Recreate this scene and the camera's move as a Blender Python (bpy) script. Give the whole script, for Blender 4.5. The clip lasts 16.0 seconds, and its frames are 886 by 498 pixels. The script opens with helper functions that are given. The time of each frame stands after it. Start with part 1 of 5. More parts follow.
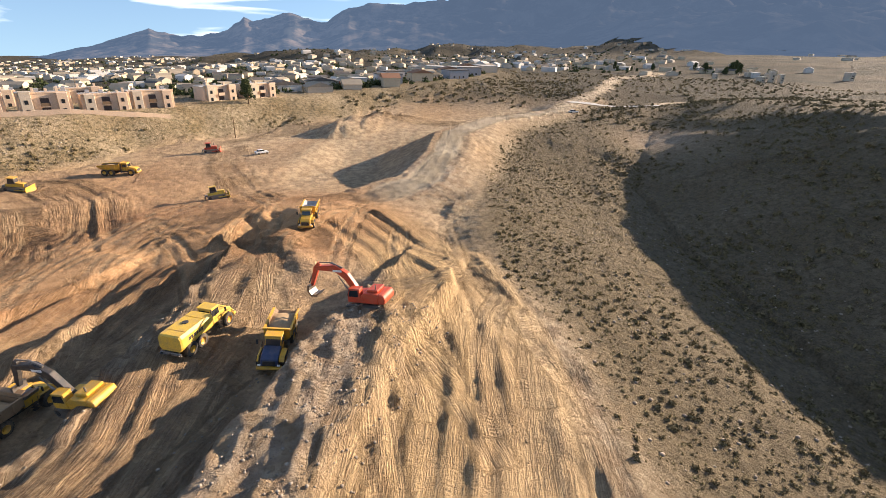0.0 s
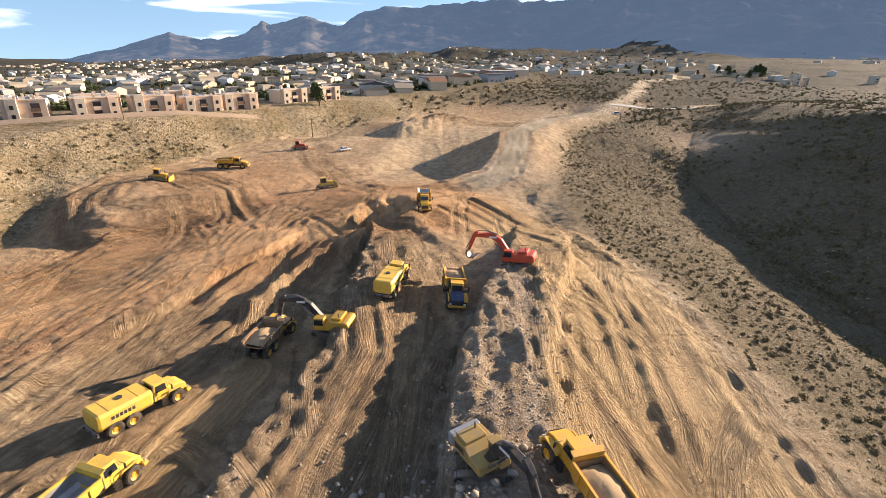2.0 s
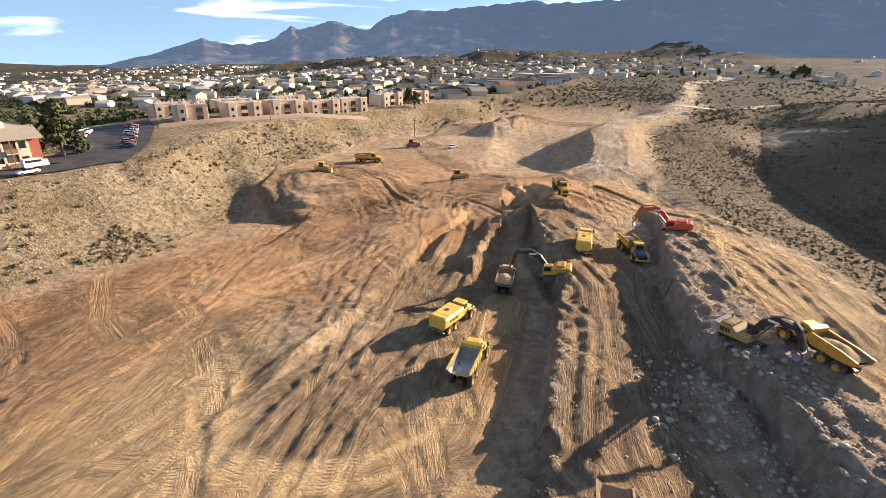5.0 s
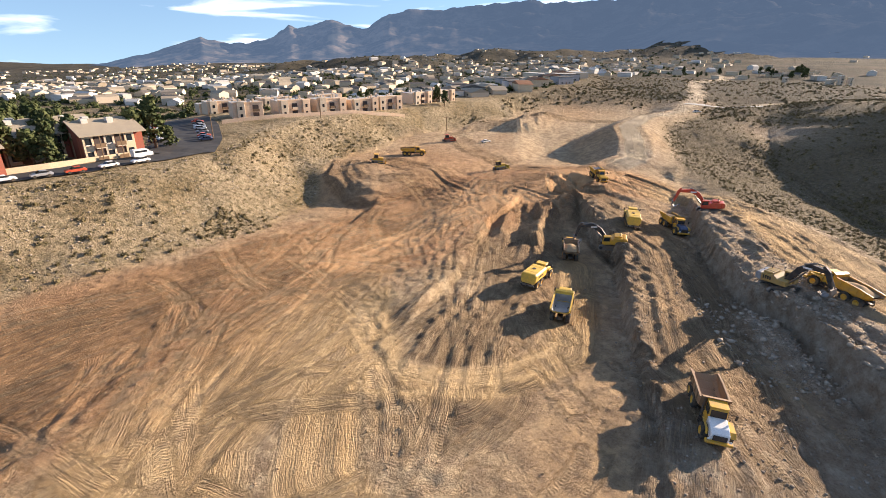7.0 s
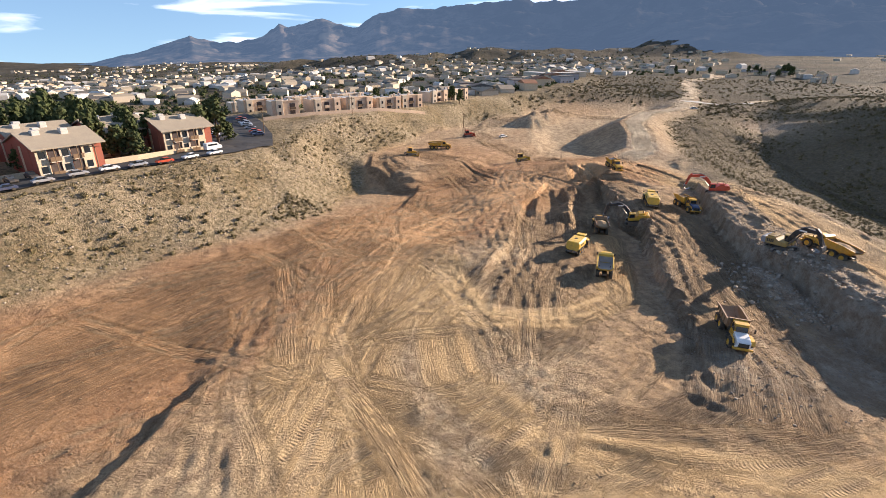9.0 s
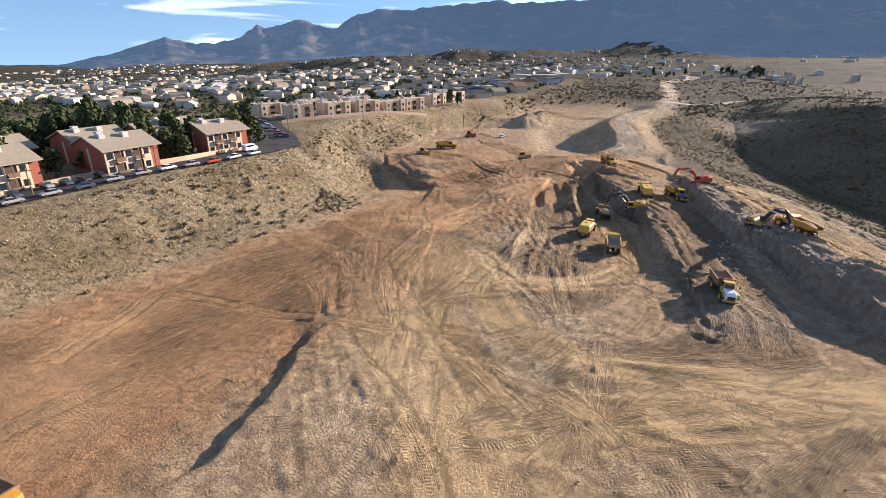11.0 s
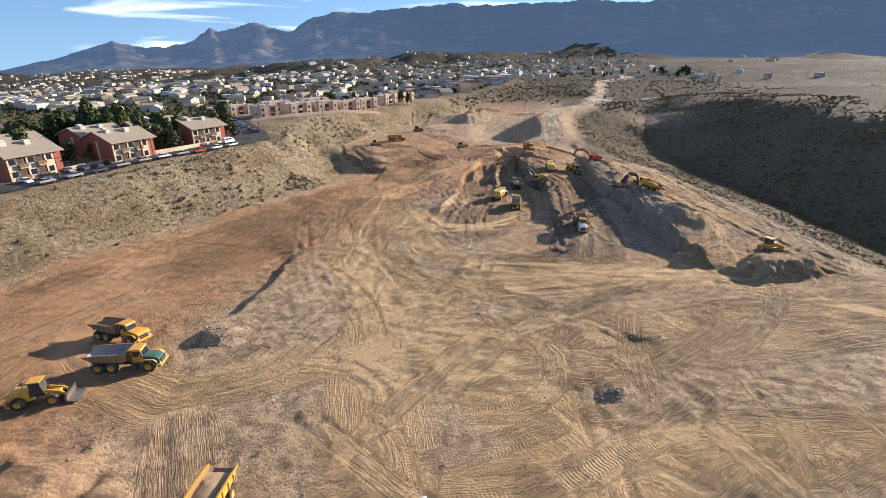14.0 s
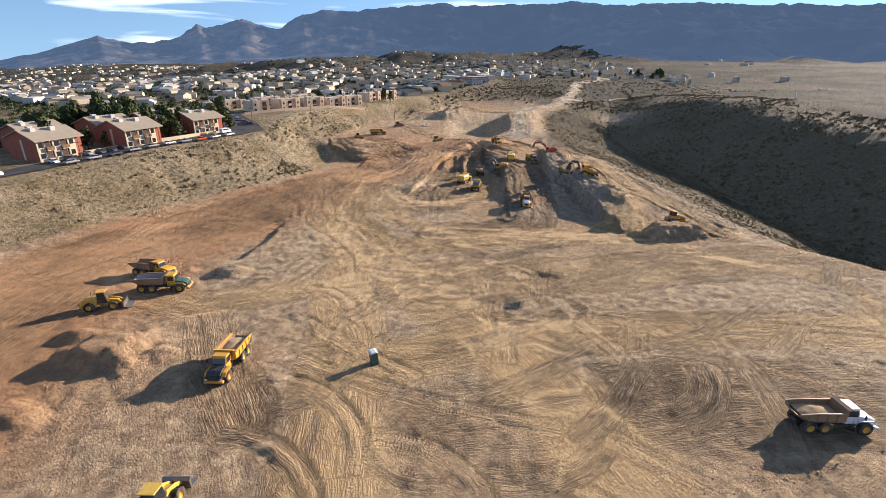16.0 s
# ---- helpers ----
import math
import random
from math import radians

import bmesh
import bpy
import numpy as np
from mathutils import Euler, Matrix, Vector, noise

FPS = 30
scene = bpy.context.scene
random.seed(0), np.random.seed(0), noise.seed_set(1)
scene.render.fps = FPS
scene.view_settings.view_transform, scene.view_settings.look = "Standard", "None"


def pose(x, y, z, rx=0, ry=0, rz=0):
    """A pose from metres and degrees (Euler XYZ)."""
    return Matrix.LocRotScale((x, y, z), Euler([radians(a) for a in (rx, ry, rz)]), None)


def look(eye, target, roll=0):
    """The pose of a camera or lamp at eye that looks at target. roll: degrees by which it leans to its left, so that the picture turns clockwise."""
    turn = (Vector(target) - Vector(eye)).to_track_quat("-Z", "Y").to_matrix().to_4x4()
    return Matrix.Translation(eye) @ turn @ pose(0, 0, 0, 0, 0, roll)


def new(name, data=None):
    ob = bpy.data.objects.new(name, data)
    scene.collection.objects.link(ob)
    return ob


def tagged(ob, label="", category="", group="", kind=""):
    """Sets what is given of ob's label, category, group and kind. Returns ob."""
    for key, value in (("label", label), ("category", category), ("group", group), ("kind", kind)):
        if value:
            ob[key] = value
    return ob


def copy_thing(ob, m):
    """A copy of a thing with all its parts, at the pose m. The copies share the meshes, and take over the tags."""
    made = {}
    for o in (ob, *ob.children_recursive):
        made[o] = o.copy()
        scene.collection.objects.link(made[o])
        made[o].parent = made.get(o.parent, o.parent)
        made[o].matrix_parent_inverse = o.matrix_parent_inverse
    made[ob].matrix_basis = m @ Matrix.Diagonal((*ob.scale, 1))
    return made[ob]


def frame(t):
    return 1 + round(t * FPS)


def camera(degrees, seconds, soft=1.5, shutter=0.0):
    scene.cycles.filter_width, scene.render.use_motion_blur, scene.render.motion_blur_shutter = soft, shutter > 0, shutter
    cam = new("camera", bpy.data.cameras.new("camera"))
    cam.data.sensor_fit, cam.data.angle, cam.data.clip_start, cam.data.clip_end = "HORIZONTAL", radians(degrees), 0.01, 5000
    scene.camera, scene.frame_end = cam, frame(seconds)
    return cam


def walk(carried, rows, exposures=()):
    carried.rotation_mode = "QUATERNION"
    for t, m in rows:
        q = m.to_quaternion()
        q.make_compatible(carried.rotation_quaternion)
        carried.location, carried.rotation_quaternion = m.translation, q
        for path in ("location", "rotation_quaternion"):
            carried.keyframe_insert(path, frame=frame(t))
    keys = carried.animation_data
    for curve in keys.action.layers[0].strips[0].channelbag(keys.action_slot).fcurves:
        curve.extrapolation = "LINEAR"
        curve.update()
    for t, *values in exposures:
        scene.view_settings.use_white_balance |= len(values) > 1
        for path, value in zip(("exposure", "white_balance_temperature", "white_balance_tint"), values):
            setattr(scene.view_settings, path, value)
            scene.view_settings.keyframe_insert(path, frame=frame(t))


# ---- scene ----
cam = camera(84.2, 16.0, soft=0.3)
PLAN = 1.27  # metres to a unit of the plan lines below
METRES, EYE, TILT, LEAN, TURN = 163.0 * PLAN, 30.97 * PLAN, 0.0, 0.0, 0.0
ROWS = [
    (0.0, 0.0, 0.0, 0.0, 0.61, -22.73, -1.46),
    (0.5, -0.023, -0.0186, -0.0001, 0.85, -22.51, -1.6),
    (1.0, -0.0499, -0.0402, 0.003, 1.17, -22.5, -1.36),
    (1.5, -0.07, -0.0641, 0.0041, 1.42, -22.3, -1.32),
    (2.0, -0.0962, -0.0871, 0.0066, 1.9, -22.51, -1.38),
    (2.5, -0.1226, -0.1047, 0.0086, 2.36, -22.67, -1.18),
    (3.0, -0.145, -0.1229, 0.0101, 2.69, -22.49, -1.03),
    (3.5, -0.1706, -0.1424, 0.0107, 3.11, -22.56, -1.04),
    (4.0, -0.1955, -0.1631, 0.0122, 3.72, -22.36, -1.09),
    (4.5, -0.2231, -0.1859, 0.0138, 4.06, -22.43, -1.07),
    (5.0, -0.2478, -0.2086, 0.0156, 4.16, -22.31, -0.81),
    (7.5, -0.3415, -0.3212, 0.0226, 3.41, -22.42, -0.77),
    (8.0, -0.3579, -0.3442, 0.0248, 3.02, -22.36, -0.61),
    (8.5, -0.3739, -0.3678, 0.0257, 2.81, -22.38, -0.76),
    (9.0, -0.3912, -0.3916, 0.0273, 2.52, -22.54, -0.81),
    (11.5, -0.4526, -0.5029, 0.0423, -0.79, -22.37, -0.64),
    (12.0, -0.4513, -0.5321, 0.0431, -1.77, -22.22, -0.45),
    (12.5, -0.4454, -0.5654, 0.045, -2.66, -22.07, -0.33),
    (13.0, -0.4376, -0.6023, 0.0473, -3.51, -21.92, -0.38),
    (13.5, -0.4296, -0.6387, 0.0496, -4.01, -22.09, -0.45),
    (14.0, -0.4203, -0.6724, 0.0523, -4.4, -22.22, -0.38),
    (14.5, -0.4095, -0.7082, 0.0563, -4.93, -22.01, -0.48),
    (15.0, -0.4007, -0.7444, 0.0599, -5.27, -22.07, -0.72),
    (15.5, -0.3966, -0.7791, 0.0599, -5.56, -22.15, -0.99),
    (16.0, -0.3984, -0.8087, 0.0605, -5.56, -22.26, -1.17),
]
walk(cam, [(t, pose(0, 0, EYE, TILT, LEAN, TURN) @ pose(METRES * x, METRES * y, METRES * z, 90 + pitch, roll, yaw)) for t, x, y, z, yaw, pitch, roll in ROWS],
     exposures=[(0.0, 1.42, 6850, 19), (5.0, 1.48, 6850, 19), (9.0, 1.32, 6500, 19), (12.5, 1.16, 6000, 18), (16.0, 1.14, 6150, 18)])

# ---- daylight: low warm winter sun ahead and to the right, clear sky with wisps of cloud ----
SUN_AZ, SUN_EL = 58.0, 15.5
world = bpy.data.worlds.new("sky")
scene.world = world
world.use_nodes = True
wn, wl = world.node_tree.nodes, world.node_tree.links
wn.clear()
w_out = wn.new("ShaderNodeOutputWorld")
w_bg = wn.new("ShaderNodeBackground")
w_bg.inputs["Strength"].default_value = 0.1
w_sky = wn.new("ShaderNodeTexSky")
w_sky.sky_type = "NISHITA"
w_sky.sun_disc = False
w_sky.sun_elevation, w_sky.sun_rotation = radians(SUN_EL), radians(SUN_AZ)
w_sky.altitude, w_sky.air_density, w_sky.dust_density, w_sky.ozone_density = 1200, 1.5, 0.1, 3.5
w_tc = wn.new("ShaderNodeTexCoord")
w_map = wn.new("ShaderNodeMapping")
w_map.inputs["Location"].default_value = (0, 0, 0.22)
wl.new(w_tc.outputs["Generated"], w_map.inputs["Vector"])
wl.new(w_map.outputs["Vector"], w_sky.inputs["Vector"])
# thin cloud streaks
c_map = wn.new("ShaderNodeMapping")
c_map.inputs["Rotation"].default_value = (0.0, radians(8), 0)
c_map.inputs["Scale"].default_value = (3.0, 3.0, 26.0)
wl.new(w_tc.outputs["Generated"], c_map.inputs["Vector"])
c_noise = wn.new("ShaderNodeTexNoise")
c_noise.inputs["Scale"].default_value, c_noise.inputs["Detail"].default_value, c_noise.inputs["Distortion"].default_value = 1.3, 6.0, 0.6
wl.new(c_map.outputs["Vector"], c_noise.inputs["Vector"])
c_ramp = wn.new("ShaderNodeValToRGB")
c_ramp.color_ramp.elements[0].position, c_ramp.color_ramp.elements[1].position = 0.54, 0.8
wl.new(c_noise.outputs["Fac"], c_ramp.inputs["Fac"])
c_mix = wn.new("ShaderNodeMix")
c_mix.data_type = "RGBA"
c_mix.inputs["B"].default_value = (8.0, 8.6, 9.4, 1)
wl.new(c_ramp.outputs["Color"], c_mix.inputs["Factor"])
wl.new(w_sky.outputs["Color"], c_mix.inputs["A"])
wl.new(c_mix.outputs["Result"], w_bg.inputs["Color"])
wl.new(w_bg.outputs["Background"], w_out.inputs["Surface"])

sun_data = bpy.data.lights.new("sun", "SUN")
sun_data.energy, sun_data.angle, sun_data.color = 5.0, radians(0.6), (1.0, 0.87, 0.68)
sun = new("sun", sun_data)
_a, _e = radians(SUN_AZ), radians(SUN_EL)
SUN_WAY = Vector((math.sin(_a) * math.cos(_e), math.cos(_a) * math.cos(_e), math.sin(_e)))
sun.matrix_world = look(SUN_WAY * 300, (0, 0, 0))


# ---- materials ----
class Mat:
    """A node material with short helpers."""

    def __init__(self, name, rough=0.8, metal=0.0, spec=0.3):
        self.m = bpy.data.materials.new(name)
        self.m.use_nodes = True
        self.n, self.l = self.m.node_tree.nodes, self.m.node_tree.links
        self.b = self.n["Principled BSDF"]
        self.b.inputs["Roughness"].default_value = rough
        self.b.inputs["Metallic"].default_value = metal
        self.b.inputs["Specular IOR Level"].default_value = spec

    def coords(self, kind="Object", scale=(1, 1, 1)):
        t, m = self.n.new("ShaderNodeTexCoord"), self.n.new("ShaderNodeMapping")
        m.inputs["Scale"].default_value = scale
        self.l.new(t.outputs[kind], m.inputs["Vector"])
        return m.outputs["Vector"]

    def noise(self, scale, detail=4.0, rough=0.55, vec=None, dist=0.0):
        t = self.n.new("ShaderNodeTexNoise")
        t.inputs["Scale"].default_value, t.inputs["Detail"].default_value = scale, detail
        t.inputs["Roughness"].default_value, t.inputs["Distortion"].default_value = rough, dist
        if vec is not None:
            self.l.new(vec, t.inputs["Vector"])
        return t.outputs["Fac"]

    def attr(self, name, out="Fac"):
        t = self.n.new("ShaderNodeAttribute")
        t.attribute_name = name
        return t.outputs[out]

    def ramp(self, fac, lo, hi, a=(0, 0, 0, 1), b=(1, 1, 1, 1)):
        t = self.n.new("ShaderNodeValToRGB")
        e = t.color_ramp.elements
        e[0].position, e[1].position = lo, hi
        e[0].color, e[1].color = a, b
        self.l.new(fac, t.inputs["Fac"])
        return t.outputs["Color"]

    def mix(self, fac, a, b, blend="MIX"):
        t = self.n.new("ShaderNodeMix")
        t.data_type, t.blend_type = "RGBA", blend
        for key, v in (("Factor", fac), ("A", a), ("B", b)):
            if isinstance(v, (int, float)):
                t.inputs[key].default_value = v
            elif isinstance(v, tuple):
                t.inputs[key].default_value = v if len(v) == 4 else (*v, 1)
            else:
                self.l.new(v, t.inputs[key])
        return t.outputs["Result"]

    def math(self, op, a, b=0.0):
        t = self.n.new("ShaderNodeMath")
        t.operation = op
        for i, v in enumerate((a, b)):
            if isinstance(v, (int, float)):
                t.inputs[i].default_value = v
            else:
                self.l.new(v, t.inputs[i])
        return t.outputs[0]

    def colour(self, c):
        if isinstance(c, tuple):
            self.b.inputs["Base Color"].default_value = (*c, 1) if len(c) == 3 else c
        else:
            self.l.new(c, self.b.inputs["Base Color"])
        return self

    def bump(self, height, strength=0.5, distance=0.1, base=None):
        t = self.n.new("ShaderNodeBump")
        t.inputs["Strength"].default_value, t.inputs["Distance"].default_value = strength, distance
        self.l.new(height, t.inputs["Height"])
        if base is not None:
            self.l.new(base, t.inputs["Normal"])
        self.l.new(t.outputs["Normal"], self.b.inputs["Normal"])
        return t.outputs["Normal"]


def worn(name, c, rough=0.6, metal=0.0, dirt=(0.30, 0.21, 0.12), amount=0.45, scale=1.2, spec=0.4):
    """Paint or plaster with dust and fine mottling."""
    k = Mat(name, rough, metal, spec)
    v = k.coords("Object")
    big, fine = k.noise(scale, 5, 0.6, v), k.noise(scale * 9, 3, 0.6, v)
    base = k.mix(k.ramp(fine, 0.3, 0.75), tuple(x * 0.82 for x in c), tuple(min(1, x * 1.12) for x in c))
    k.colour(k.mix(k.math("MULTIPLY", k.ramp(big, 0.42, 0.75), amount), base, dirt))
    k.bump(fine, 0.15, 0.02)
    return k.m


# ---- terrain ----
_rng = np.random.RandomState(7)
_LAT = _rng.rand(512, 512)


def vnoise(x, y):
    """Smooth value noise, 0 to 1."""
    xi, yi = np.floor(x).astype(int), np.floor(y).astype(int)
    fx, fy = x - xi, y - yi
    fx, fy = fx * fx * (3 - 2 * fx), fy * fy * (3 - 2 * fy)
    a, b = _LAT[xi % 512, yi % 512], _LAT[(xi + 1) % 512, yi % 512]
    c, d = _LAT[xi % 512, (yi + 1) % 512], _LAT[(xi + 1) % 512, (yi + 1) % 512]
    return (a * (1 - fx) + b * fx) * (1 - fy) + (c * (1 - fx) + d * fx) * fy


def fbm(x, y, scale, octaves=4, seed=0.0):
    out, amp, tot = 0.0, 1.0, 0.0
    for i in range(octaves):
        f = 2.0 ** i / scale
        out = out + amp * (vnoise(x * f + 17.3 * i + seed, y * f - 9.1 * i + seed * 1.7) - 0.5)
        tot += amp
        amp *= 0.5
    return out / tot * 2.0


def sstep(a, b, x):
    u = np.clip((x - a) / (b - a), 0.0, 1.0)
    return u * u * (3 - 2 * u)


def line_field(x, y, pts):
    """Signed distance to a polyline (left of its way is positive), metres along it, and its third value there."""
    best = np.full(np.shape(x), 1e9)
    sign, along, third = np.ones(np.shape(x)), np.zeros(np.shape(x)), np.zeros(np.shape(x))
    run = 0.0
    for i in range(len(pts) - 1):
        ax, ay, bx, by = pts[i][0], pts[i][1], pts[i + 1][0], pts[i + 1][1]
        dx, dy = bx - ax, by - ay
        ln = math.hypot(dx, dy)
        u = ((x - ax) * dx + (y - ay) * dy) / ln ** 2
        uc = np.clip(u, 0, 1)
        px, py = x - (ax + uc * dx), y - (ay + uc * dy)
        d = np.hypot(px, py)
        hit = d < best
        best = np.where(hit, d, best)
        sign = np.where(hit, np.where(dx * (y - ay) - dy * (x - ax) >= 0, 1.0, -1.0), sign)
        along = np.where(hit, run + uc * ln, along)
        za, zb = (pts[i][2], pts[i + 1][2]) if len(pts[i]) > 2 else (0, 0)
        third = np.where(hit, za + (zb - za) * uc, third)
        run += ln
    return best * sign, along, third


# plan lines: x, y, height
MESA = [(-230, -200, 10), (-175, -60, 10), (-150, 0, 10.3), (-137, 22, 10.9), (-124, 42, 11), (-113, 64, 10.4), (-116, 84, 10.6), (-109, 108, 12),
        (-87, 143, 11.4), (-60, 181, 11.6), (-15, 240, 12), (30, 330, 13), (60, 520, 14)]
WALL_1 = [(-30, 66), (-29, 50), (-29, 36), (-28, 27), (-31, 15), (-33, 3), (-35, -10), (-39, -24)]
WALL_2 = [(-6, 62), (-9, 48), (-12, 38), (-15, 24), (-15.5, 12), (-14, 2), (-14, -11), (-16, -26)]
LIP = [(30, -200, 3), (26, -57, 3), (19, -43, 2.2), (15.5, -20, 2.8), (15, -4, 2.8), (15, 10, 2.8), (14, 30, 2.6), (12.5, 46, 3), (5, 61, 4.2), (4, 75, 4.4), (6, 98, 4), (13, 120, 3.6), (20, 150, 6.4), (44, 180, 8.6), (60, 215, 9.5)]
BOTTOM = [(52, -220, -9), (52, -60, -7.5), (50, 0, -7), (48, 50, -6.5), (47, 90, -4.8), (48, 118, -1.8), (58, 142, 2.5), (72, 171, 6.3), (92, 215, 9.5)]
CREST = [(150, -220, 17), (125, -60, 17), (112, 0, 16.5), (108, 60, 17.5), (110, 100, 20), (112, 130, 19.5), (113, 160, 17.5), (115, 190, 14.5), (118, 225, 12)]
SPINE = [(-22, 80, 5.2), (-5, 100, 4.8), (0, 118, 6.8), (2, 135, 8.8), (16, 160, 9.5), (41, 186, 9.4), (55, 215, 10.6), (78, 262, 11.3), (123, 382, 11.6), (200, 480, 10.5)]
BERM = [(-40, 68), (-42, 62), (-49, 48), (-53, 30), (-55, 19), (-59, 9), (-62, -2)]
FILL = [(-125, 112), (-106, 96), (-94, 80), (-89, 73), (-84, 68), (-78, 67), (-70, 76), (-62, 89), (-52, 101), (-42, 110), (-36, 128), (-34, 165)]
RIDGES = [([(-35, 60), (-38, 50), (-41, 39)], 1.7, 1.5), ([(-45, 52), (-47, 42)], 0.9, 1.2), ([(-30, 63), (-31, 54)], 1.5, 1.6),
          ([(-34, 158), (-27, 172), (-16, 182)], 4.2, 7.0), ([(-22, 64), (-16, 56)], 1.2, 2.0), ([(6, 96), (2, 86), (8, 112)], 1.4, 2.0)]
HEAPS = [(-3, -36, 9, 6, 2.6), (-99, -78, 8, 6, 1.9), (-103, -90, 5, 4, 1.2), (-105, -74, 5, 3, 1.0), (-93, -53, 3.5, 2.5, 1.0), (-29, 71, 7, 9, -3.0), (-18, 4, 5, 7, 1.3),
         (-24, 66, 5, 5, 1.2), (-46, -68, 4, 2.5, 0.5), (-38, -57, 3, 2, 0.4), (-8, -12, 6, 9, 1.2), (-16, -30, 5, 4, 1.4), (-84, 84, 9, 6, 1.2)]
STEP = [(-106, -56), (-99, -53), (-93, -46), (-91, -33), (-89, -22), (-88, -10), (-86, 10), (-80, 40)]


def far_level(x, y):
    z = 4 + np.where(x < 0, 0.046, 0.034) * np.clip(x, -3000, 900)
    r = np.hypot(x, y)
    z = z + sstep(500, 1500, r) * (14 * fbm(x, y, 420, 4, 3.0))
    return z + 75 * np.clip(fbm(x, y, 260, 4, 8.0) - 0.02, 0, 1) * sstep(650, 950, y) * sstep(-800, -400, x) * (1 - sstep(1500, 2000, y))


def terrain(x, y):
    """Ground height, and weights of the kinds of ground."""
    dm, am, zm = line_field(x, y, MESA)
    # working floor: rises towards the graded plain
    floor = 2.4 - 0.045 * np.clip(y, -110, 44) + 4.0 * np.exp(-(((x + 22) / 26) ** 2 + ((y - 78) / 22) ** 2))
    floor = floor + 4.2 * sstep(125, 175, y)
    # haul road along the foot of the slope lies lower, behind a cut step
    ds, a_s, _ = line_field(x, y, STEP)
    wid = 0.8 + 13 * sstep(-26, -10, y)
    low = sstep(-wid * 0.6, wid, ds + 0.8 * fbm(x, y, 5, 3, 2)) * sstep(-62, -50, y) * (1 - 0.8 * sstep(-10, 40, y))
    floor = floor - (0.8 + 1.0 * sstep(-26, -10, y)) * low - 0.9 * sstep(15, 50, y) * sstep(-56, -68, x)
    # terraces
    d1, _, _ = line_field(x, y, WALL_1)
    d2, _, _ = line_field(x, y, WALL_2)
    rag = 1.3 * fbm(x, y, 9, 4, 1)
    south = np.where(x < -15, sstep(-27, -21, y + 2 * rag), sstep(-48, -14, y))
    fade = south * (1 - sstep(52, 72, y))
    lev2 = 4.1 + 0.012 * y - 0.10 * np.clip(d1 - 4, 0, 13)
    lev3 = 6.6 - 1.3 * sstep(38, 60, y) - 1.5 * sstep(-0.6, 0.6, d2 - 9 + rag) - 0.07 * np.clip(d2 - 8, 0, 40)
    h = floor + (lev2 - floor) * sstep(-0.35, 0.35, d1 + rag) * fade
    h = h + (lev3 - h) * sstep(-0.3, 0.3, d2 + rag * 1.2) * fade
    # scarp along the left side of the working lanes
    dbm, abm, _ = line_field(x, y, BERM)
    h = h + 1.1 * sstep(-0.5, 0.5, -dbm + 0.4 * rag) * (1 - sstep(2, 18, -dbm)) * sstep(2, 10, abm) * (1 - sstep(60, 68, abm))
    for line, tall, wide in RIDGES:
        dq, aq, _ = line_field(x, y, line)
        h = h + tall * np.exp(-((np.abs(dq) / wide) ** 2)) * (0.75 + 0.5 * fbm(x, y, 4, 3, 11))
    for cx, cy, rx, ry, tall in HEAPS:
        q = np.hypot((x - cx) / rx, (y - cy) / ry) + 0.5 * fbm(x, y, 4, 4, cx)
        h = h + tall * (1 - sstep(0.25, 1.0, q))
    # dumped fill bench at the foot of the slope
    dq, aq, _ = line_field(x, y, FILL)
    top = 2.4 + 1.7 * np.exp(-(((x + 82) / 13) ** 2 + ((y - 80) / 15) ** 2)) + 1.2 * sstep(110, 150, y)
    h = h + np.clip(top - h, 0, 9) * sstep(-9.0, 1.0, dq + 1.6 * fbm(x, y, 12, 3, 13)) * sstep(52, 62, y) * (1 - sstep(140, 165, y))
    # haul road spine to the north
    dr, ar, zr = line_field(x, y, SPINE)
    side = np.where(dr > 0, 0.5, 0.34)
    sp = zr - side * np.clip(np.abs(dr) - 5, 0, 60)
    k = sstep(84, 100, y)
    h = h + (np.maximum(h, sp) - h) * k
    # valley to the right
    de, _, ze = line_field(x, y, LIP)
    db, _, zb = line_field(x, y, BOTTOM)
    dc, _, zc = line_field(x, y, CREST)
    de, db, dc = -de, -db, -dc
    u = np.clip(de / (de + np.abs(db) + 1e-6), 0, 1)
    v = np.clip(db / (db + np.abs(dc) + 1e-6), 0, 1)
    west = ze + (zb - ze) * (0.75 * u + 0.25 * sstep(0, 1, u))
    east = zb + (zc - zb) * sstep(-0.15, 1.05, v)
    val = np.where(db < 0, west, np.where(dc < 0, east, zc + (19 - zc) * sstep(0, 90, dc)))
    val = val + (1.9 * fbm(x, y, 30, 5, 5) + 1.2 * np.abs(fbm(x + 0.3 * y, y * 0.45, 15, 3, 15))) * sstep(4, 25, de)
    wv = sstep(-6, 6, de) * (1 - sstep(190 + 0.35 * np.clip(x - 60, 0, 140), 235 + 0.35 * np.clip(x - 60, 0, 140), y))
    h = h + (val - h) * wv
    # far country
    far = far_level(x, y)
    north = np.maximum(10.2 + 2.5 * fbm(x, y, 60, 4, 4), 0)
    north = north + np.clip(sp - north, 0, 2) * (1 - sstep(240, 300, y))
    north = north + (far - north) * sstep(420, 800, np.hypot(x, y))
    h = h + (north - h) * sstep(185, 250, y)
    # mesa with the town on the left
    width = 26 - 11 * sstep(70, 135, y) + 5 * fbm(x, y, 30, 3, 6)
    gully = 1.6 * fbm(am, dm, 14, 3, 9) * sstep(-30, -10, dm) * (1 - sstep(-4, 0, dm))
    town = zm - 14 * sstep(20, 140, dm)
